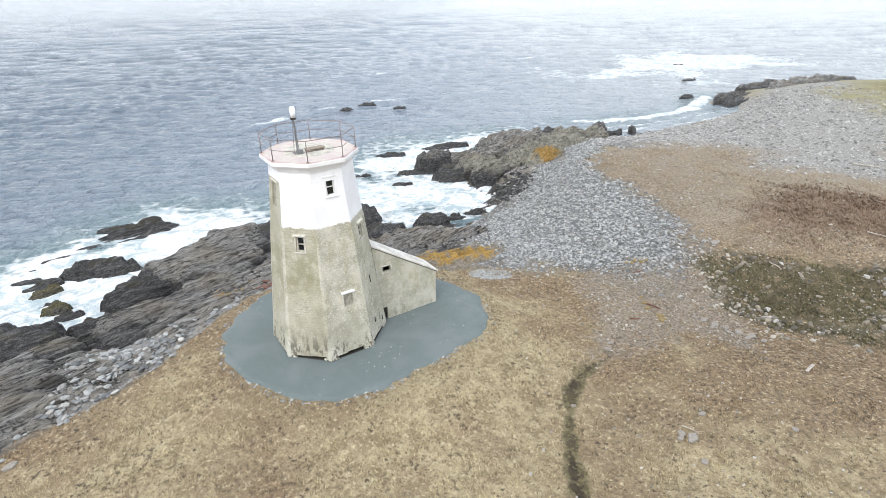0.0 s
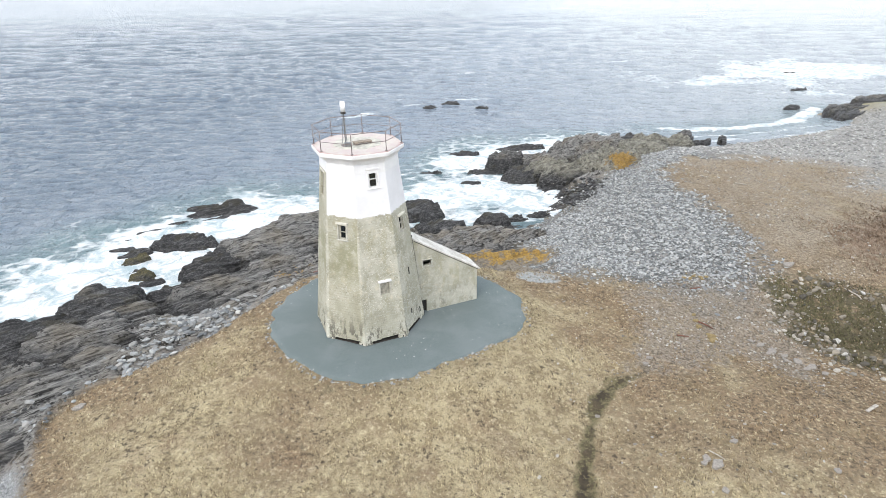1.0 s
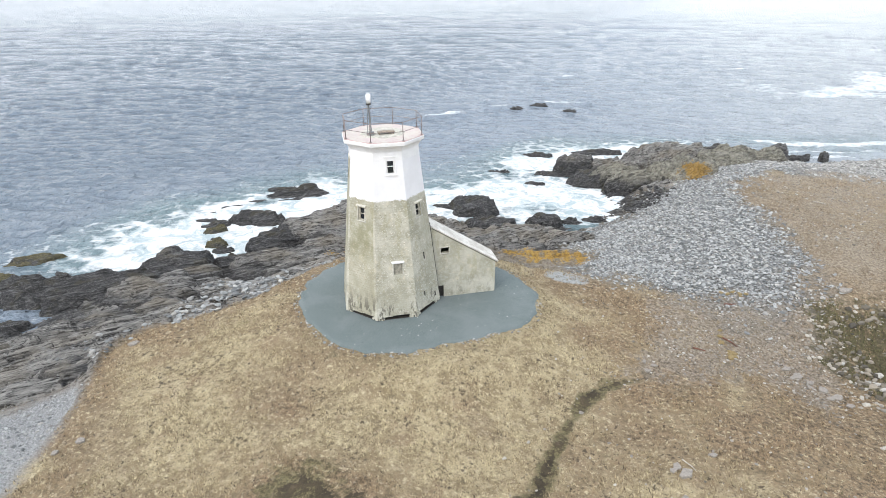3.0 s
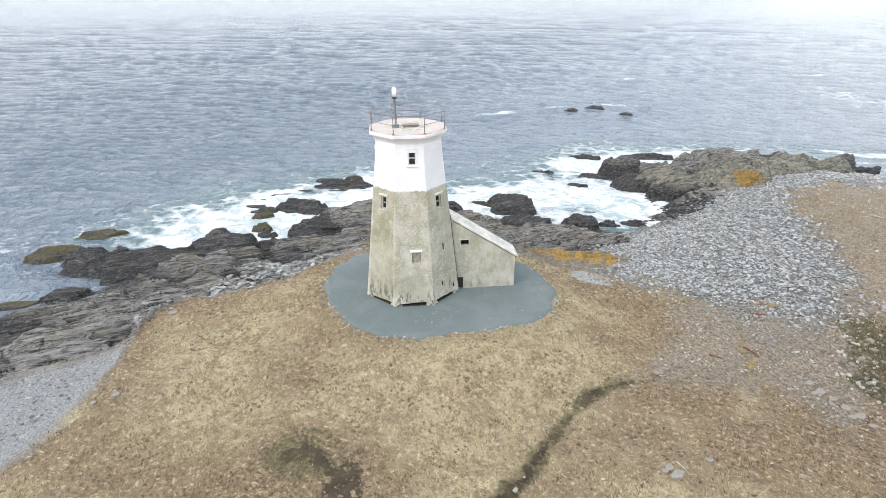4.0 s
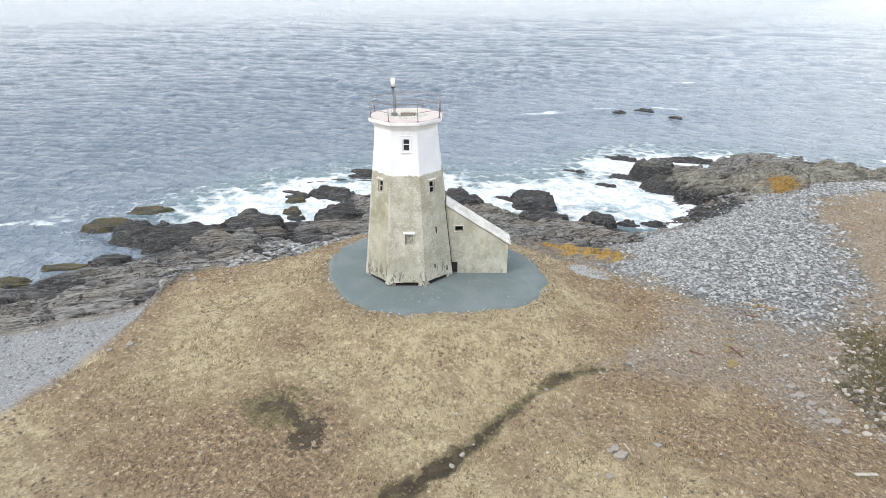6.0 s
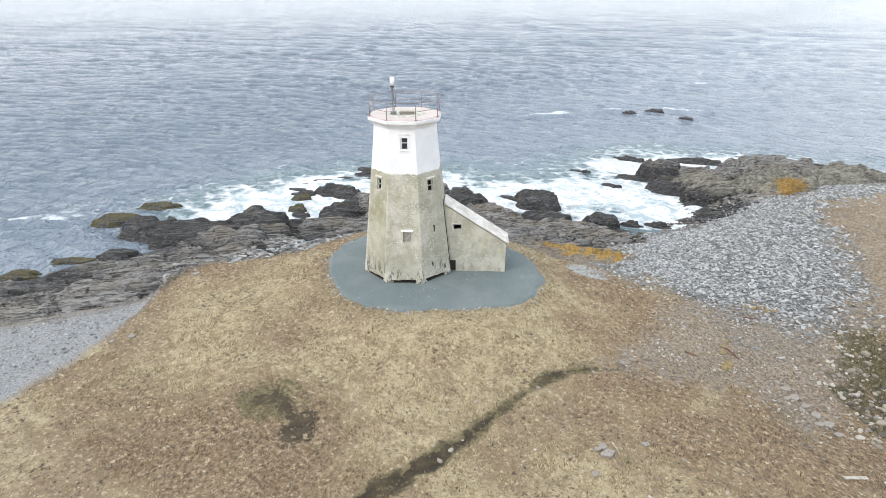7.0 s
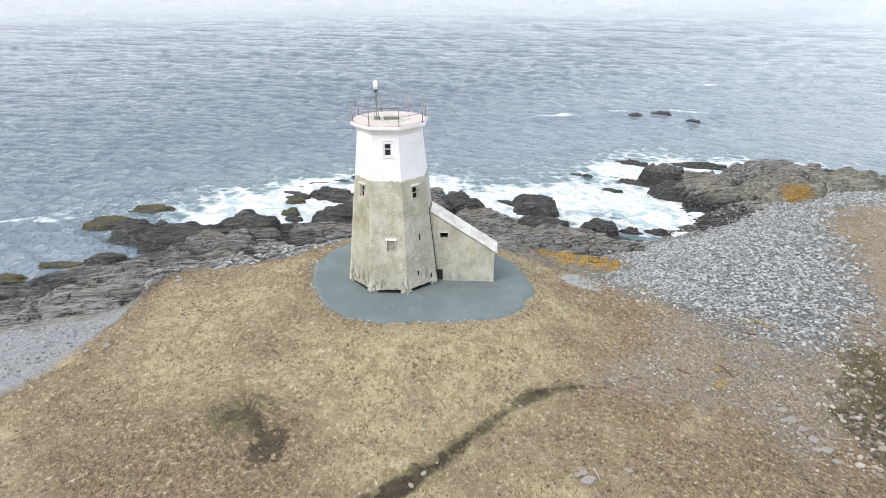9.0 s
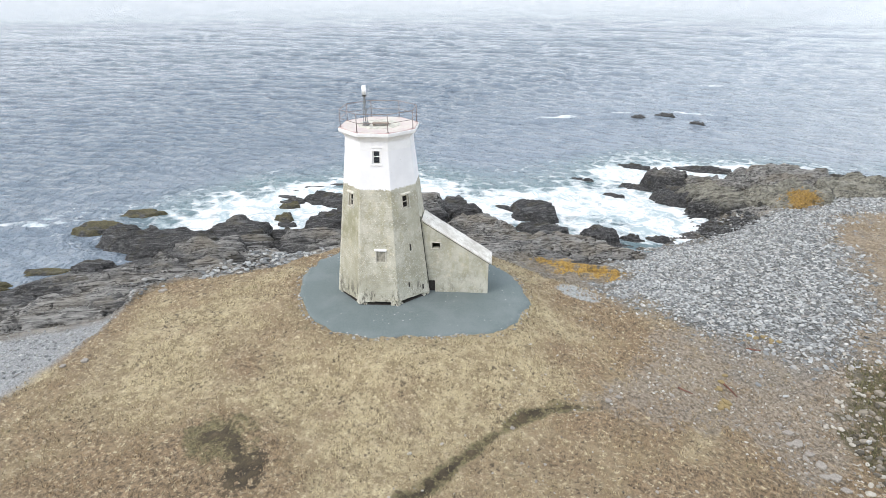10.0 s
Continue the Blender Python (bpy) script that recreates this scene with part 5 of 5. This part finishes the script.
# western beach and pockets among the bedrock
x, y, rng = sample(-34, -10, 0, 38, 30000, 7)
dl, ds, cob, rock = masks(x, y)
pocket = 0.9 * smooth(1.3, 0.5, np.hypot((x + 18.2) / 3.0, (y - 25.6) / 5.2)) * smooth(0.34, 0.54, fbm(x * 0.7, y * 0.7, 3, 6)) + 0.45 * smooth(2.2, 0.6, np.abs(dl - 1.7)) * smooth(14, 16, y) * smooth(0.40, 0.54, fbm(x * 0.5, y * 0.5, 3, 2))
keep = (np.maximum(cob, pocket) > rng.rand(len(x))) & (dl > 0.05) & (ds < -0.5)
x, y = x[keep], y[keep]
sz = np.where(y < 15, 0.03 + 0.10 * rng.rand(len(x)) ** 3.5, 0.045 + 0.25 * rng.rand(len(x)) ** 2.6)
scatter_stones("cobbles", "pale shingle and cobbles between the rock and turf", x, y, sz, 7)
# thin scatter over the bare ground
x, y, rng = sample(4, 46, 14, 64, 44000, 8)
dens = 0.75 * smooth(2.0, -2.0, outline_distance(SCREE, x, y)) + 0.9 * smooth(2.0, -0.3, np.abs(outline_distance(COBBLE, x, y))) * 0.6
dens = np.maximum(dens, 0.5 * smooth(1.0, -1.5, outline_distance(HOLLOW, x, y)))
dens = np.maximum(dens, 0.07) * (0.4 + 1.2 * smooth(0.4, 0.6, fbm(x * 0.5, y * 0.5, 3, 17)))
keep = dens > rng.rand(len(x))
x, y = x[keep], y[keep]
scatter_stones("scattered_stones", "small stones scattered over bare stony ground", x, y, 0.028 + 0.075 * rng.rand(len(x)) ** 2.6, 8, mat=STONE_TAN)
x, y, rng = sample(12, 62, 34, 80, 9000, 12)
keep = (masks(x, y)[2] < 0.5) & (outline_distance(LAND, x, y) < 0) & (fbm(x * 0.3, y * 0.3, 3, 5) > 0.42 + 0.2 * rng.rand(len(x)))
x, y = x[keep], y[keep]
scatter_stones("scattered_stones", "pale pebbles strewn over thin brown turf", x, y, 0.04 + 0.11 * rng.rand(len(x)) ** 3, 12, mat=STONE_TAN)
# weathered lumps in the damp hollow
x, y, rng = sample(17, 40, 23, 38, 2600, 13)
keep = (outline_distance(HOLLOW, x, y) < -0.5) & (fbm(x * 0.4, y * 0.4, 3, 9) > 0.38 + 0.25 * rng.rand(len(x)))
x, y = x[keep], y[keep]
scatter_stones("scattered_stones", "brown weathered stones sunk in the damp hollow", x, y, 0.10 + 0.19 * rng.rand(len(x)) ** 1.6, 13, 0.6, 0.4, mat=make_stone("mossy_brown_stone", (0.065, 0.057, 0.040), (0.30, 0.265, 0.21)))
# wet dark stones at the foot of the ridge
x, y, rng = sample(0, 11, 48, 59, 3600, 10)
keep = (smooth(1.1, 0.3, np.hypot((x - 7.6 - 0.2 * (y - 56)) / 2.4, (y - 56.2) / 3.8)) > rng.rand(len(x))) | ((smooth(1.2, 0.4, np.hypot((x + 0.5) / 6.0, (y - 45.2) / 1.6)) > 3 * rng.rand(len(x))))
x, y = x[keep], y[keep]
wet = scatter_stones("wet_stones", "wet black stones at the foot of the ridge", x, y, 0.09 + 0.28 * rng.rand(len(x)) ** 2.2, 10)
wet.data.materials[0] = ROCK
# rim of the gravel pad
rng = np.random.RandomState(9)
a = rng.rand(420) * 6.283
rr = pad_radius(a) * (0.96 + 0.07 * rng.rand(420))
scatter_stones("rim_stones", "small pale stones along the edge of the gravel", PAD_C[0] + rr * np.cos(a), PAD_C[1] + rr * np.sin(a), 0.035 + 0.07 * rng.rand(420) ** 2, 9, 0.6)


def stone_mesh(seed, flat):
    rng = np.random.RandomState(seed)
    bm = bmesh.new()
    bmesh.ops.create_icosphere(bm, subdivisions=2, radius=1.0)
    sq = (1, 0.6 + 0.25 * rng.rand(), flat)
    for v in bm.verts:
        n = noise.noise(v.co * 1.3 + Vector((seed * 3.3, 0, 0))) + 0.6 * noise.noise(v.co * 3.1 + Vector((0, seed * 2.1, 0)))
        v.co = Vector((v.co.x * sq[0], v.co.y * sq[1], v.co.z * sq[2])) * (1 + 0.32 * n)
    me = bpy.data.meshes.new("boulder")
    bm.to_mesh(me)
    bm.free()
    me.materials.append(PALE)
    return me


BOULDERS = [stone_mesh(i, f) for i, f in enumerate((0.55, 0.6, 0.45, 0.65, 0.5, 0.35, 0.3))]


def slab_mesh(seed):
    """A split slab of slate: an uneven polygon with a chipped, tilted upper face."""
    rng = np.random.RandomState(seed)
    n = rng.randint(5, 8)
    ang = np.sort((np.arange(n) + 0.7 * rng.rand(n)) / n * 2 * np.pi)
    rad = 0.75 + 0.4 * rng.rand(n)
    bm = bmesh.new()
    rings = []
    for grow, z in ((1.0, -0.25), (1.04, 0.10), (0.93, 0.20)):
        rings.append([bm.verts.new((grow * r * math.cos(a), 0.72 * grow * r * math.sin(a), z + 0.07 * math.cos(a) + 0.03 * rng.rand())) for a, r in zip(ang, rad)])
    for lo, hi in zip(rings, rings[1:]):
        for i in range(n):
            bm.faces.new([lo[i], lo[(i + 1) % n], hi[(i + 1) % n], hi[i]])
    bm.faces.new(rings[-1])
    bm.faces.new(rings[0][::-1])
    me = bpy.data.meshes.new("boulder")
    bm.to_mesh(me)
    bm.free()
    me.materials.append(SLATE)
    return me


SLATE = make_plain("split_grey_slate", (0.33, 0.302, 0.268), 0.8, 0.4, 5.0)
SLABS = [slab_mesh(50 + i) for i in range(8)]


def boulder(x, y, size, k, turn, label, group, shapes=BOULDERS):
    ob = new("boulder", shapes[k])
    ob.matrix_world = pose(x, y, ground_at(x, y) + size * 0.2, 0, 0, turn) @ Matrix.Scale(size, 4)
    return tagged(ob, label, "stone", group)


rng = np.random.RandomState(21)
placed = 0
while placed < 150:
    x, y = 17.2 + 12 * rng.rand() ** 1.5, 23.5 + 13.5 * rng.rand()
    d = float(outline_distance(HOLLOW, np.array([x]), np.array([y]))[0])
    if d > 1.2 or rng.rand() > math.exp(-(d / 0.8) ** 2) * math.exp(-((x - 18.5) / 4.5) ** 2) + 0.015:
        continue
    boulder(x, y, 0.05 + 0.10 * rng.rand() ** 2.0, int(rng.randint(0, 5)), rng.rand() * 360, "rounded pale stone at the edge of the mossy hollow", "boulders in the hollow")
    placed += 1
for x, y, size, k, turn in ((10.6, 17.75, 0.33, 0, 40), (10.3, 18.1, 0.22, 1, 80), (10.15, 17.85, 0.19, 2, 10), (10.6, 16.5, 0.18, 3, 80), (11.7, 19.3, 0.2, 4, 10),
                            (6.1, 20.4, 0.15, 5, 0), (20.5, 37.4, 0.42, 6, 20), (-18.2, 16.9, 0.3, 7, 40), (-14.5, 10.6, 0.24, 1, 0), (-14.9, 9.7, 0.18, 3, 50),
                            (8.9, 24.6, 0.2, 5, 10), (9.2, 25.2, 0.18, 6, 0), (8.7, 25.4, 0.15, 2, 60), (15.4, 18.3, 0.17, 3, 30),
                            (16.1, 28.8, 0.26, 0, 20), (16.6, 28.3, 0.3, 1, 60), (17.1, 27.9, 0.24, 2, 0), (17.6, 27.4, 0.28, 3, 100), (18.1, 26.9, 0.34, 4, 30),
                            (16.3, 28.0, 0.2, 5, 70), (17.0, 27.4, 0.2, 6, 120), (17.8, 26.7, 0.22, 7, 15), (18.6, 26.4, 0.24, 0, 200), (15.7, 29.1, 0.2, 2, 140)):
    boulder(x, y, size, k, turn, "flat grey split stone lying in the dry grass", "stones in the grass", SLABS)
for x, y, size, k in ((5.0, 14.4, 0.13, 1), (5.0, 13.6, 0.14, 3), (3.45, 16.3, 0.11, 1), (4.2, 17.6, 0.1, 1), (19.4, 26.9, 0.2, 2), (19.4, 27.6, 0.15, 3), (18.6, 29.9, 0.15, 1),
                      (18.1, 30.7, 0.16, 0), (18.3, 31.7, 0.17, 4), (17.8, 32.4, 0.15, 2), (20.1, 26.7, 0.17, 1), (21.5, 26.5, 0.17, 0), (23.8, 25.1, 0.18, 3), (18.0, 35.1, 0.16, 4)):
    boulder(x, y, size, k, 40 * k + 7 * x, "rounded cream-coloured stone half sunk in turf", "pale stones in the turf")

YELLOW = make_plain("yellow_lichen_crust", (0.33, 0.25, 0.12), 0.9, 0.6, 9.0)
gold = BOULDERS[2].copy()
gold.materials[0] = YELLOW
rng = np.random.RandomState(23)
for cx, cy, sx, sy, n in ((13.9, 35.1, 0.45, 0.2, 9), (13.3, 28.8, 0.2, 0.35, 7), (12.7, 29.7, 0.2, 0.35, 4)):
    for i in range(n):
        x, y, size = cx + sx * rng.randn(), cy + sy * rng.randn(), 0.10 + 0.12 * rng.rand()
        ob = new("boulder", gold)
        ob.matrix_world = pose(x, y, ground_at(x, y) + size * 0.15, 0, 0, rng.rand() * 360) @ Matrix.Scale(size, 4)
        tagged(ob, "stone crusted with yellow lichen on stony ground", "stone", "yellow lichened stones")


# ---- driftwood ----
def driftwood(x0, y0, x1, y1, r, mat, label, square=False):
    z0, z1 = ground_at(x0, y0) + r, ground_at(x1, y1) + r
    bm = bmesh.new()
    a, b = Vector((x0, y0, z0)), Vector((x1, y1, z1))
    if square:
        m = Matrix.Translation((a + b) / 2) @ (b - a).to_track_quat("X", "Z").to_matrix().to_4x4()
        box(bm, ((b - a).length, r * 3.2, r * 1.2), m, r * 0.2)
    else:
        mid = (a + b) / 2 + Vector((0.08, -0.06, 0.03))
        rod(bm, a, mid, r, 7, r * 0.85)
        rod(bm, mid, b, r * 0.85, 7, r * 0.5)
    me = bpy.data.meshes.new("driftwood")
    bm.to_mesh(me)
    bm.free()
    me.materials.append(mat)
    tagged(new("driftwood", me), label, "driftwood", "driftwood on the ground")


for row in ((18.8, 22.9, 19.6, 23.6, 0.05, WOOD, "sea-bleached plank lying in dry grass", True), (23.5, 35.2, 24.0, 34.4, 0.05, WOOD, "grey driftwood pole across the hollow"),
            (32.4, 38.2, 34.0, 37.2, 0.05, WOOD, "long grey driftwood pole by the shrubs"), (21.4, 53.2, 22.4, 53.0, 0.07, WOOD, "pale driftwood log on the brown turf"),
            (12.9, 30.1, 13.7, 29.6, 0.05, BROWN_WOOD, "short dark driftwood stick among stones"), (11.2, 28.0, 11.9, 28.1, 0.04, BROWN_WOOD, "short dark driftwood stick among stones"),
            (38.6, 56.3, 40.0, 55.9, 0.06, WOOD, "long grey driftwood pole by the shingle"), (10.5, 18.6, 11.0, 18.1, 0.03, WOOD, "thin bleached stick in the grass"),
            (45.0, 58.0, 47.5, 56.5, 0.09, WOOD, "pale driftwood log on the shingle"), (13.2, 33.6, 13.9, 33.9, 0.05, BROWN_WOOD, "short dark driftwood stick among stones")):
    driftwood(*row)
rng = np.random.RandomState(31)
for i in range(11):
    x, y, a = -12.4 + 1.0 * rng.randn() * 0.7, 33.7 + 0.5 * rng.randn(), rng.rand() * 1.2
    driftwood(x, y, x + 1.1 * math.cos(a), y + 1.1 * math.sin(a), 0.06, BROWN_WOOD, "rust-red broken timber washed up on the rocks", True)


# ---- dry grass ----
def make_grass():
    m = Mat("dry_grass_blades", 0.9)
    r = m.island()
    c = m.mix(m.ramp(r, 0.0, 0.85), (0.25, 0.197, 0.112), (0.60, 0.51, 0.322))
    c = m.mix(m.math("MULTIPLY", m.attr("brown"), 0.9), c, m.mix(m.math("FRACT", m.math("MULTIPLY", r, 5.3)), (0.10, 0.070, 0.042), (0.37, 0.258, 0.15)))
    c = m.mix(m.math("MULTIPLY", m.attr("moss"), 0.7), c, m.mix(r, (0.075, 0.062, 0.032), (0.21, 0.175, 0.095)))
    fleck = m.noise(4.5, 5, 0.72)
    thick = m.ramp(m.noise(0.40, 5, 0.62), 0.42, 0.62, 0.2, 1.0)
    c = m.mix(m.math("MULTIPLY", m.ramp(fleck, 0.55, 0.61, 0, 0.85), thick), c, (0.075, 0.056, 0.035))
    c = m.mix(m.ramp(fleck, 0.43, 0.36, 0, 0.7), c, (0.61, 0.525, 0.35))
    c = m.mix(m.ramp(r, 0.82, 0.86), c, (0.060, 0.042, 0.028))
    c = m.mix(m.ramp(m.noise(0.16, 5, 0.6), 0.50, 0.64, 0, 0.5), c, (0.235, 0.17, 0.11))
    c = m.mix(m.ramp(m.noise(0.42, 5, 0.65), 0.54, 0.68, 0, 0.4), c, (0.255, 0.175, 0.115))
    c = m.mix(m.ramp(m.noise(2.6, 3, 0.6), 0.65, 0.70, 0, 0.7), c, (0.09, 0.07, 0.045))
    c = m.mix(m.ramp(m.xyz(0), 52, 66, 0, 0.8), c, (0.28, 0.262, 0.145))
    c = m.mix(m.ramp(m.noise(0.7, 3, 0.6), 0.60, 0.72, 0, 0.35), c, (0.21, 0.20, 0.095))
    east = m.math("MULTIPLY", m.ramp(m.xyz(0), 12, 22), m.ramp(m.xyz(1), 32, 42))
    c = m.mix(m.math("MULTIPLY", east, m.ramp(m.noise(0.35, 5, 0.65), 0.34, 0.58, 0.3, 0.9)), c, m.mix(r, (0.22, 0.178, 0.13), (0.43, 0.365, 0.28)))
    m.colour(c)
    return m.mat


def scatter_grass(name, label, x, y, size, seed, mat, blades=4, lean=1.0):
    rng = np.random.RandomState(seed)
    n = len(x)
    z = height(x, y)
    x, y, z, size = (np.repeat(v, blades) for v in (x, y, z, size))
    k = n * blades
    a = rng.rand(k) * 6.283
    r0 = size * 0.5 * rng.rand(k)
    bx, by = x + r0 * np.cos(a), y + r0 * np.sin(a)
    b = 2.4 + 2.2 * (fbm(bx * 0.3, by * 0.3, 3, 18) - 0.5) + rng.randn(k) * 0.8
    ln = size * (0.5 + 0.7 * rng.rand(k))
    out = ln * lean * (0.5 + 0.5 * rng.rand(k))
    w = size * 0.14
    v = np.empty((k, 3, 3))
    v[:, 0] = np.stack([bx - w * np.sin(b), by + w * np.cos(b), z - 0.02], 1)
    v[:, 1] = np.stack([bx + w * np.sin(b), by - w * np.cos(b), z - 0.02], 1)
    v[:, 2] = np.stack([bx + out * np.cos(b), by + out * np.sin(b), z + ln * 0.75], 1)
    me = array_mesh(name, v.reshape(-1, 3), np.arange(k * 3).reshape(-1, 3), mat)
    set_attr(me, "brown", np.repeat(turf_brown(bx, by), 3))
    set_attr(me, "moss", np.repeat(turf_moss(bx, by), 3))
    return tagged(new(name, me), label, "grass", kind="stuff")


GRASS = make_grass()
x, y, rng = sample(-21, 30, 5, 56, 170000, 41)
dl, ds, cob, rock = masks(x, y)
px, py = x - PAD_C[0], y - PAD_C[1]
off_pad = np.hypot(px, py) > pad_radius(np.arctan2(py, px)) * 1.0
rag = 0.75 * (fbm(x * 1.2, y * 1.2, 4, 8) - 0.5)
bare = np.maximum(0.9 * smooth(0.65, 0.15, line_distance(TRAIL, x, y) + rag), smooth(1.1, 0.2, line_distance(SCRAPE, x, y) + 1.3 * rag))
bare = np.maximum(bare, 0.75 * smooth(1.5, -1.5, outline_distance(SCREE, x, y)))
bare = np.maximum(bare, 0.6 * smooth(1.5, -1.0, outline_distance(HOLLOW, x, y)))
dens = (1 - bare) * (1 - np.clip(cob * 1.2, 0, 1)) * (1 - np.clip(rock * 1.3, 0, 1)) * (0.15 + 1.1 * smooth(0.40, 0.60, fbm(x * 1.4, y * 1.4, 3, 19)))
keep = (dens > rng.rand(len(x))) & off_pad & (dl < 0.4)
x, y = x[keep], y[keep]
scatter_grass("dry_grass", "short straw-coloured dead grass over the headland", x, y, 0.07 + 0.10 * rng.rand(len(x)) ** 2, 42, GRASS)
x, y, rng = sample(14, 90, 36, 108, 42000, 43)
dl, ds, cob, rock = masks(x, y)
keep = (dl < 0) & (cob < 0.5) & ((x > 30) | (y > 56)) & (fbm(x * 0.8, y * 0.8, 3, 20) > 0.42)
x, y = x[keep], y[keep]
scatter_grass("dry_grass", "thin brown turf beyond the cobbles", x, y, 0.14 + 0.16 * rng.rand(len(x)) ** 2, 44, GRASS)


def make_scrub(name, a, b):
    m = Mat(name, 0.9)
    m.colour(m.mix(m.island(), a, b))
    return m.mat


x, y, rng = sample(22, 46, 34, 50, 20000, 45)
keep = outline_distance(BUSH, x, y) + 5 * (fbm(x * 0.5, y * 0.5, 3, 21) - 0.5) < 1.5 * rng.randn(len(x))
x, y = x[keep], y[keep]
scatter_grass("low_scrub", "low leafless russet scrub on the rise", x, y, 0.12 + 0.16 * rng.rand(len(x)), 46, make_scrub("russet_twigs", (0.125, 0.082, 0.055), (0.31, 0.225, 0.16)), 4, 0.9)
x, y, rng = sample(17, 40, 23, 38, 20000, 47)
d = outline_distance(HOLLOW, x, y) + 3 * (fbm(x * 0.4, y * 0.4, 3, 22) - 0.5)
keep = (d < -0.4) & (fbm(x * 0.9, y * 0.9, 3, 23) > 0.40)
x, y = x[keep], y[keep]
scatter_grass("green_grass", "olive-green grass growing in the damp hollow", x, y, 0.10 + 0.10 * rng.rand(len(x)), 48, make_scrub("olive_grass", (0.030, 0.031, 0.013), (0.165, 0.15, 0.07)))
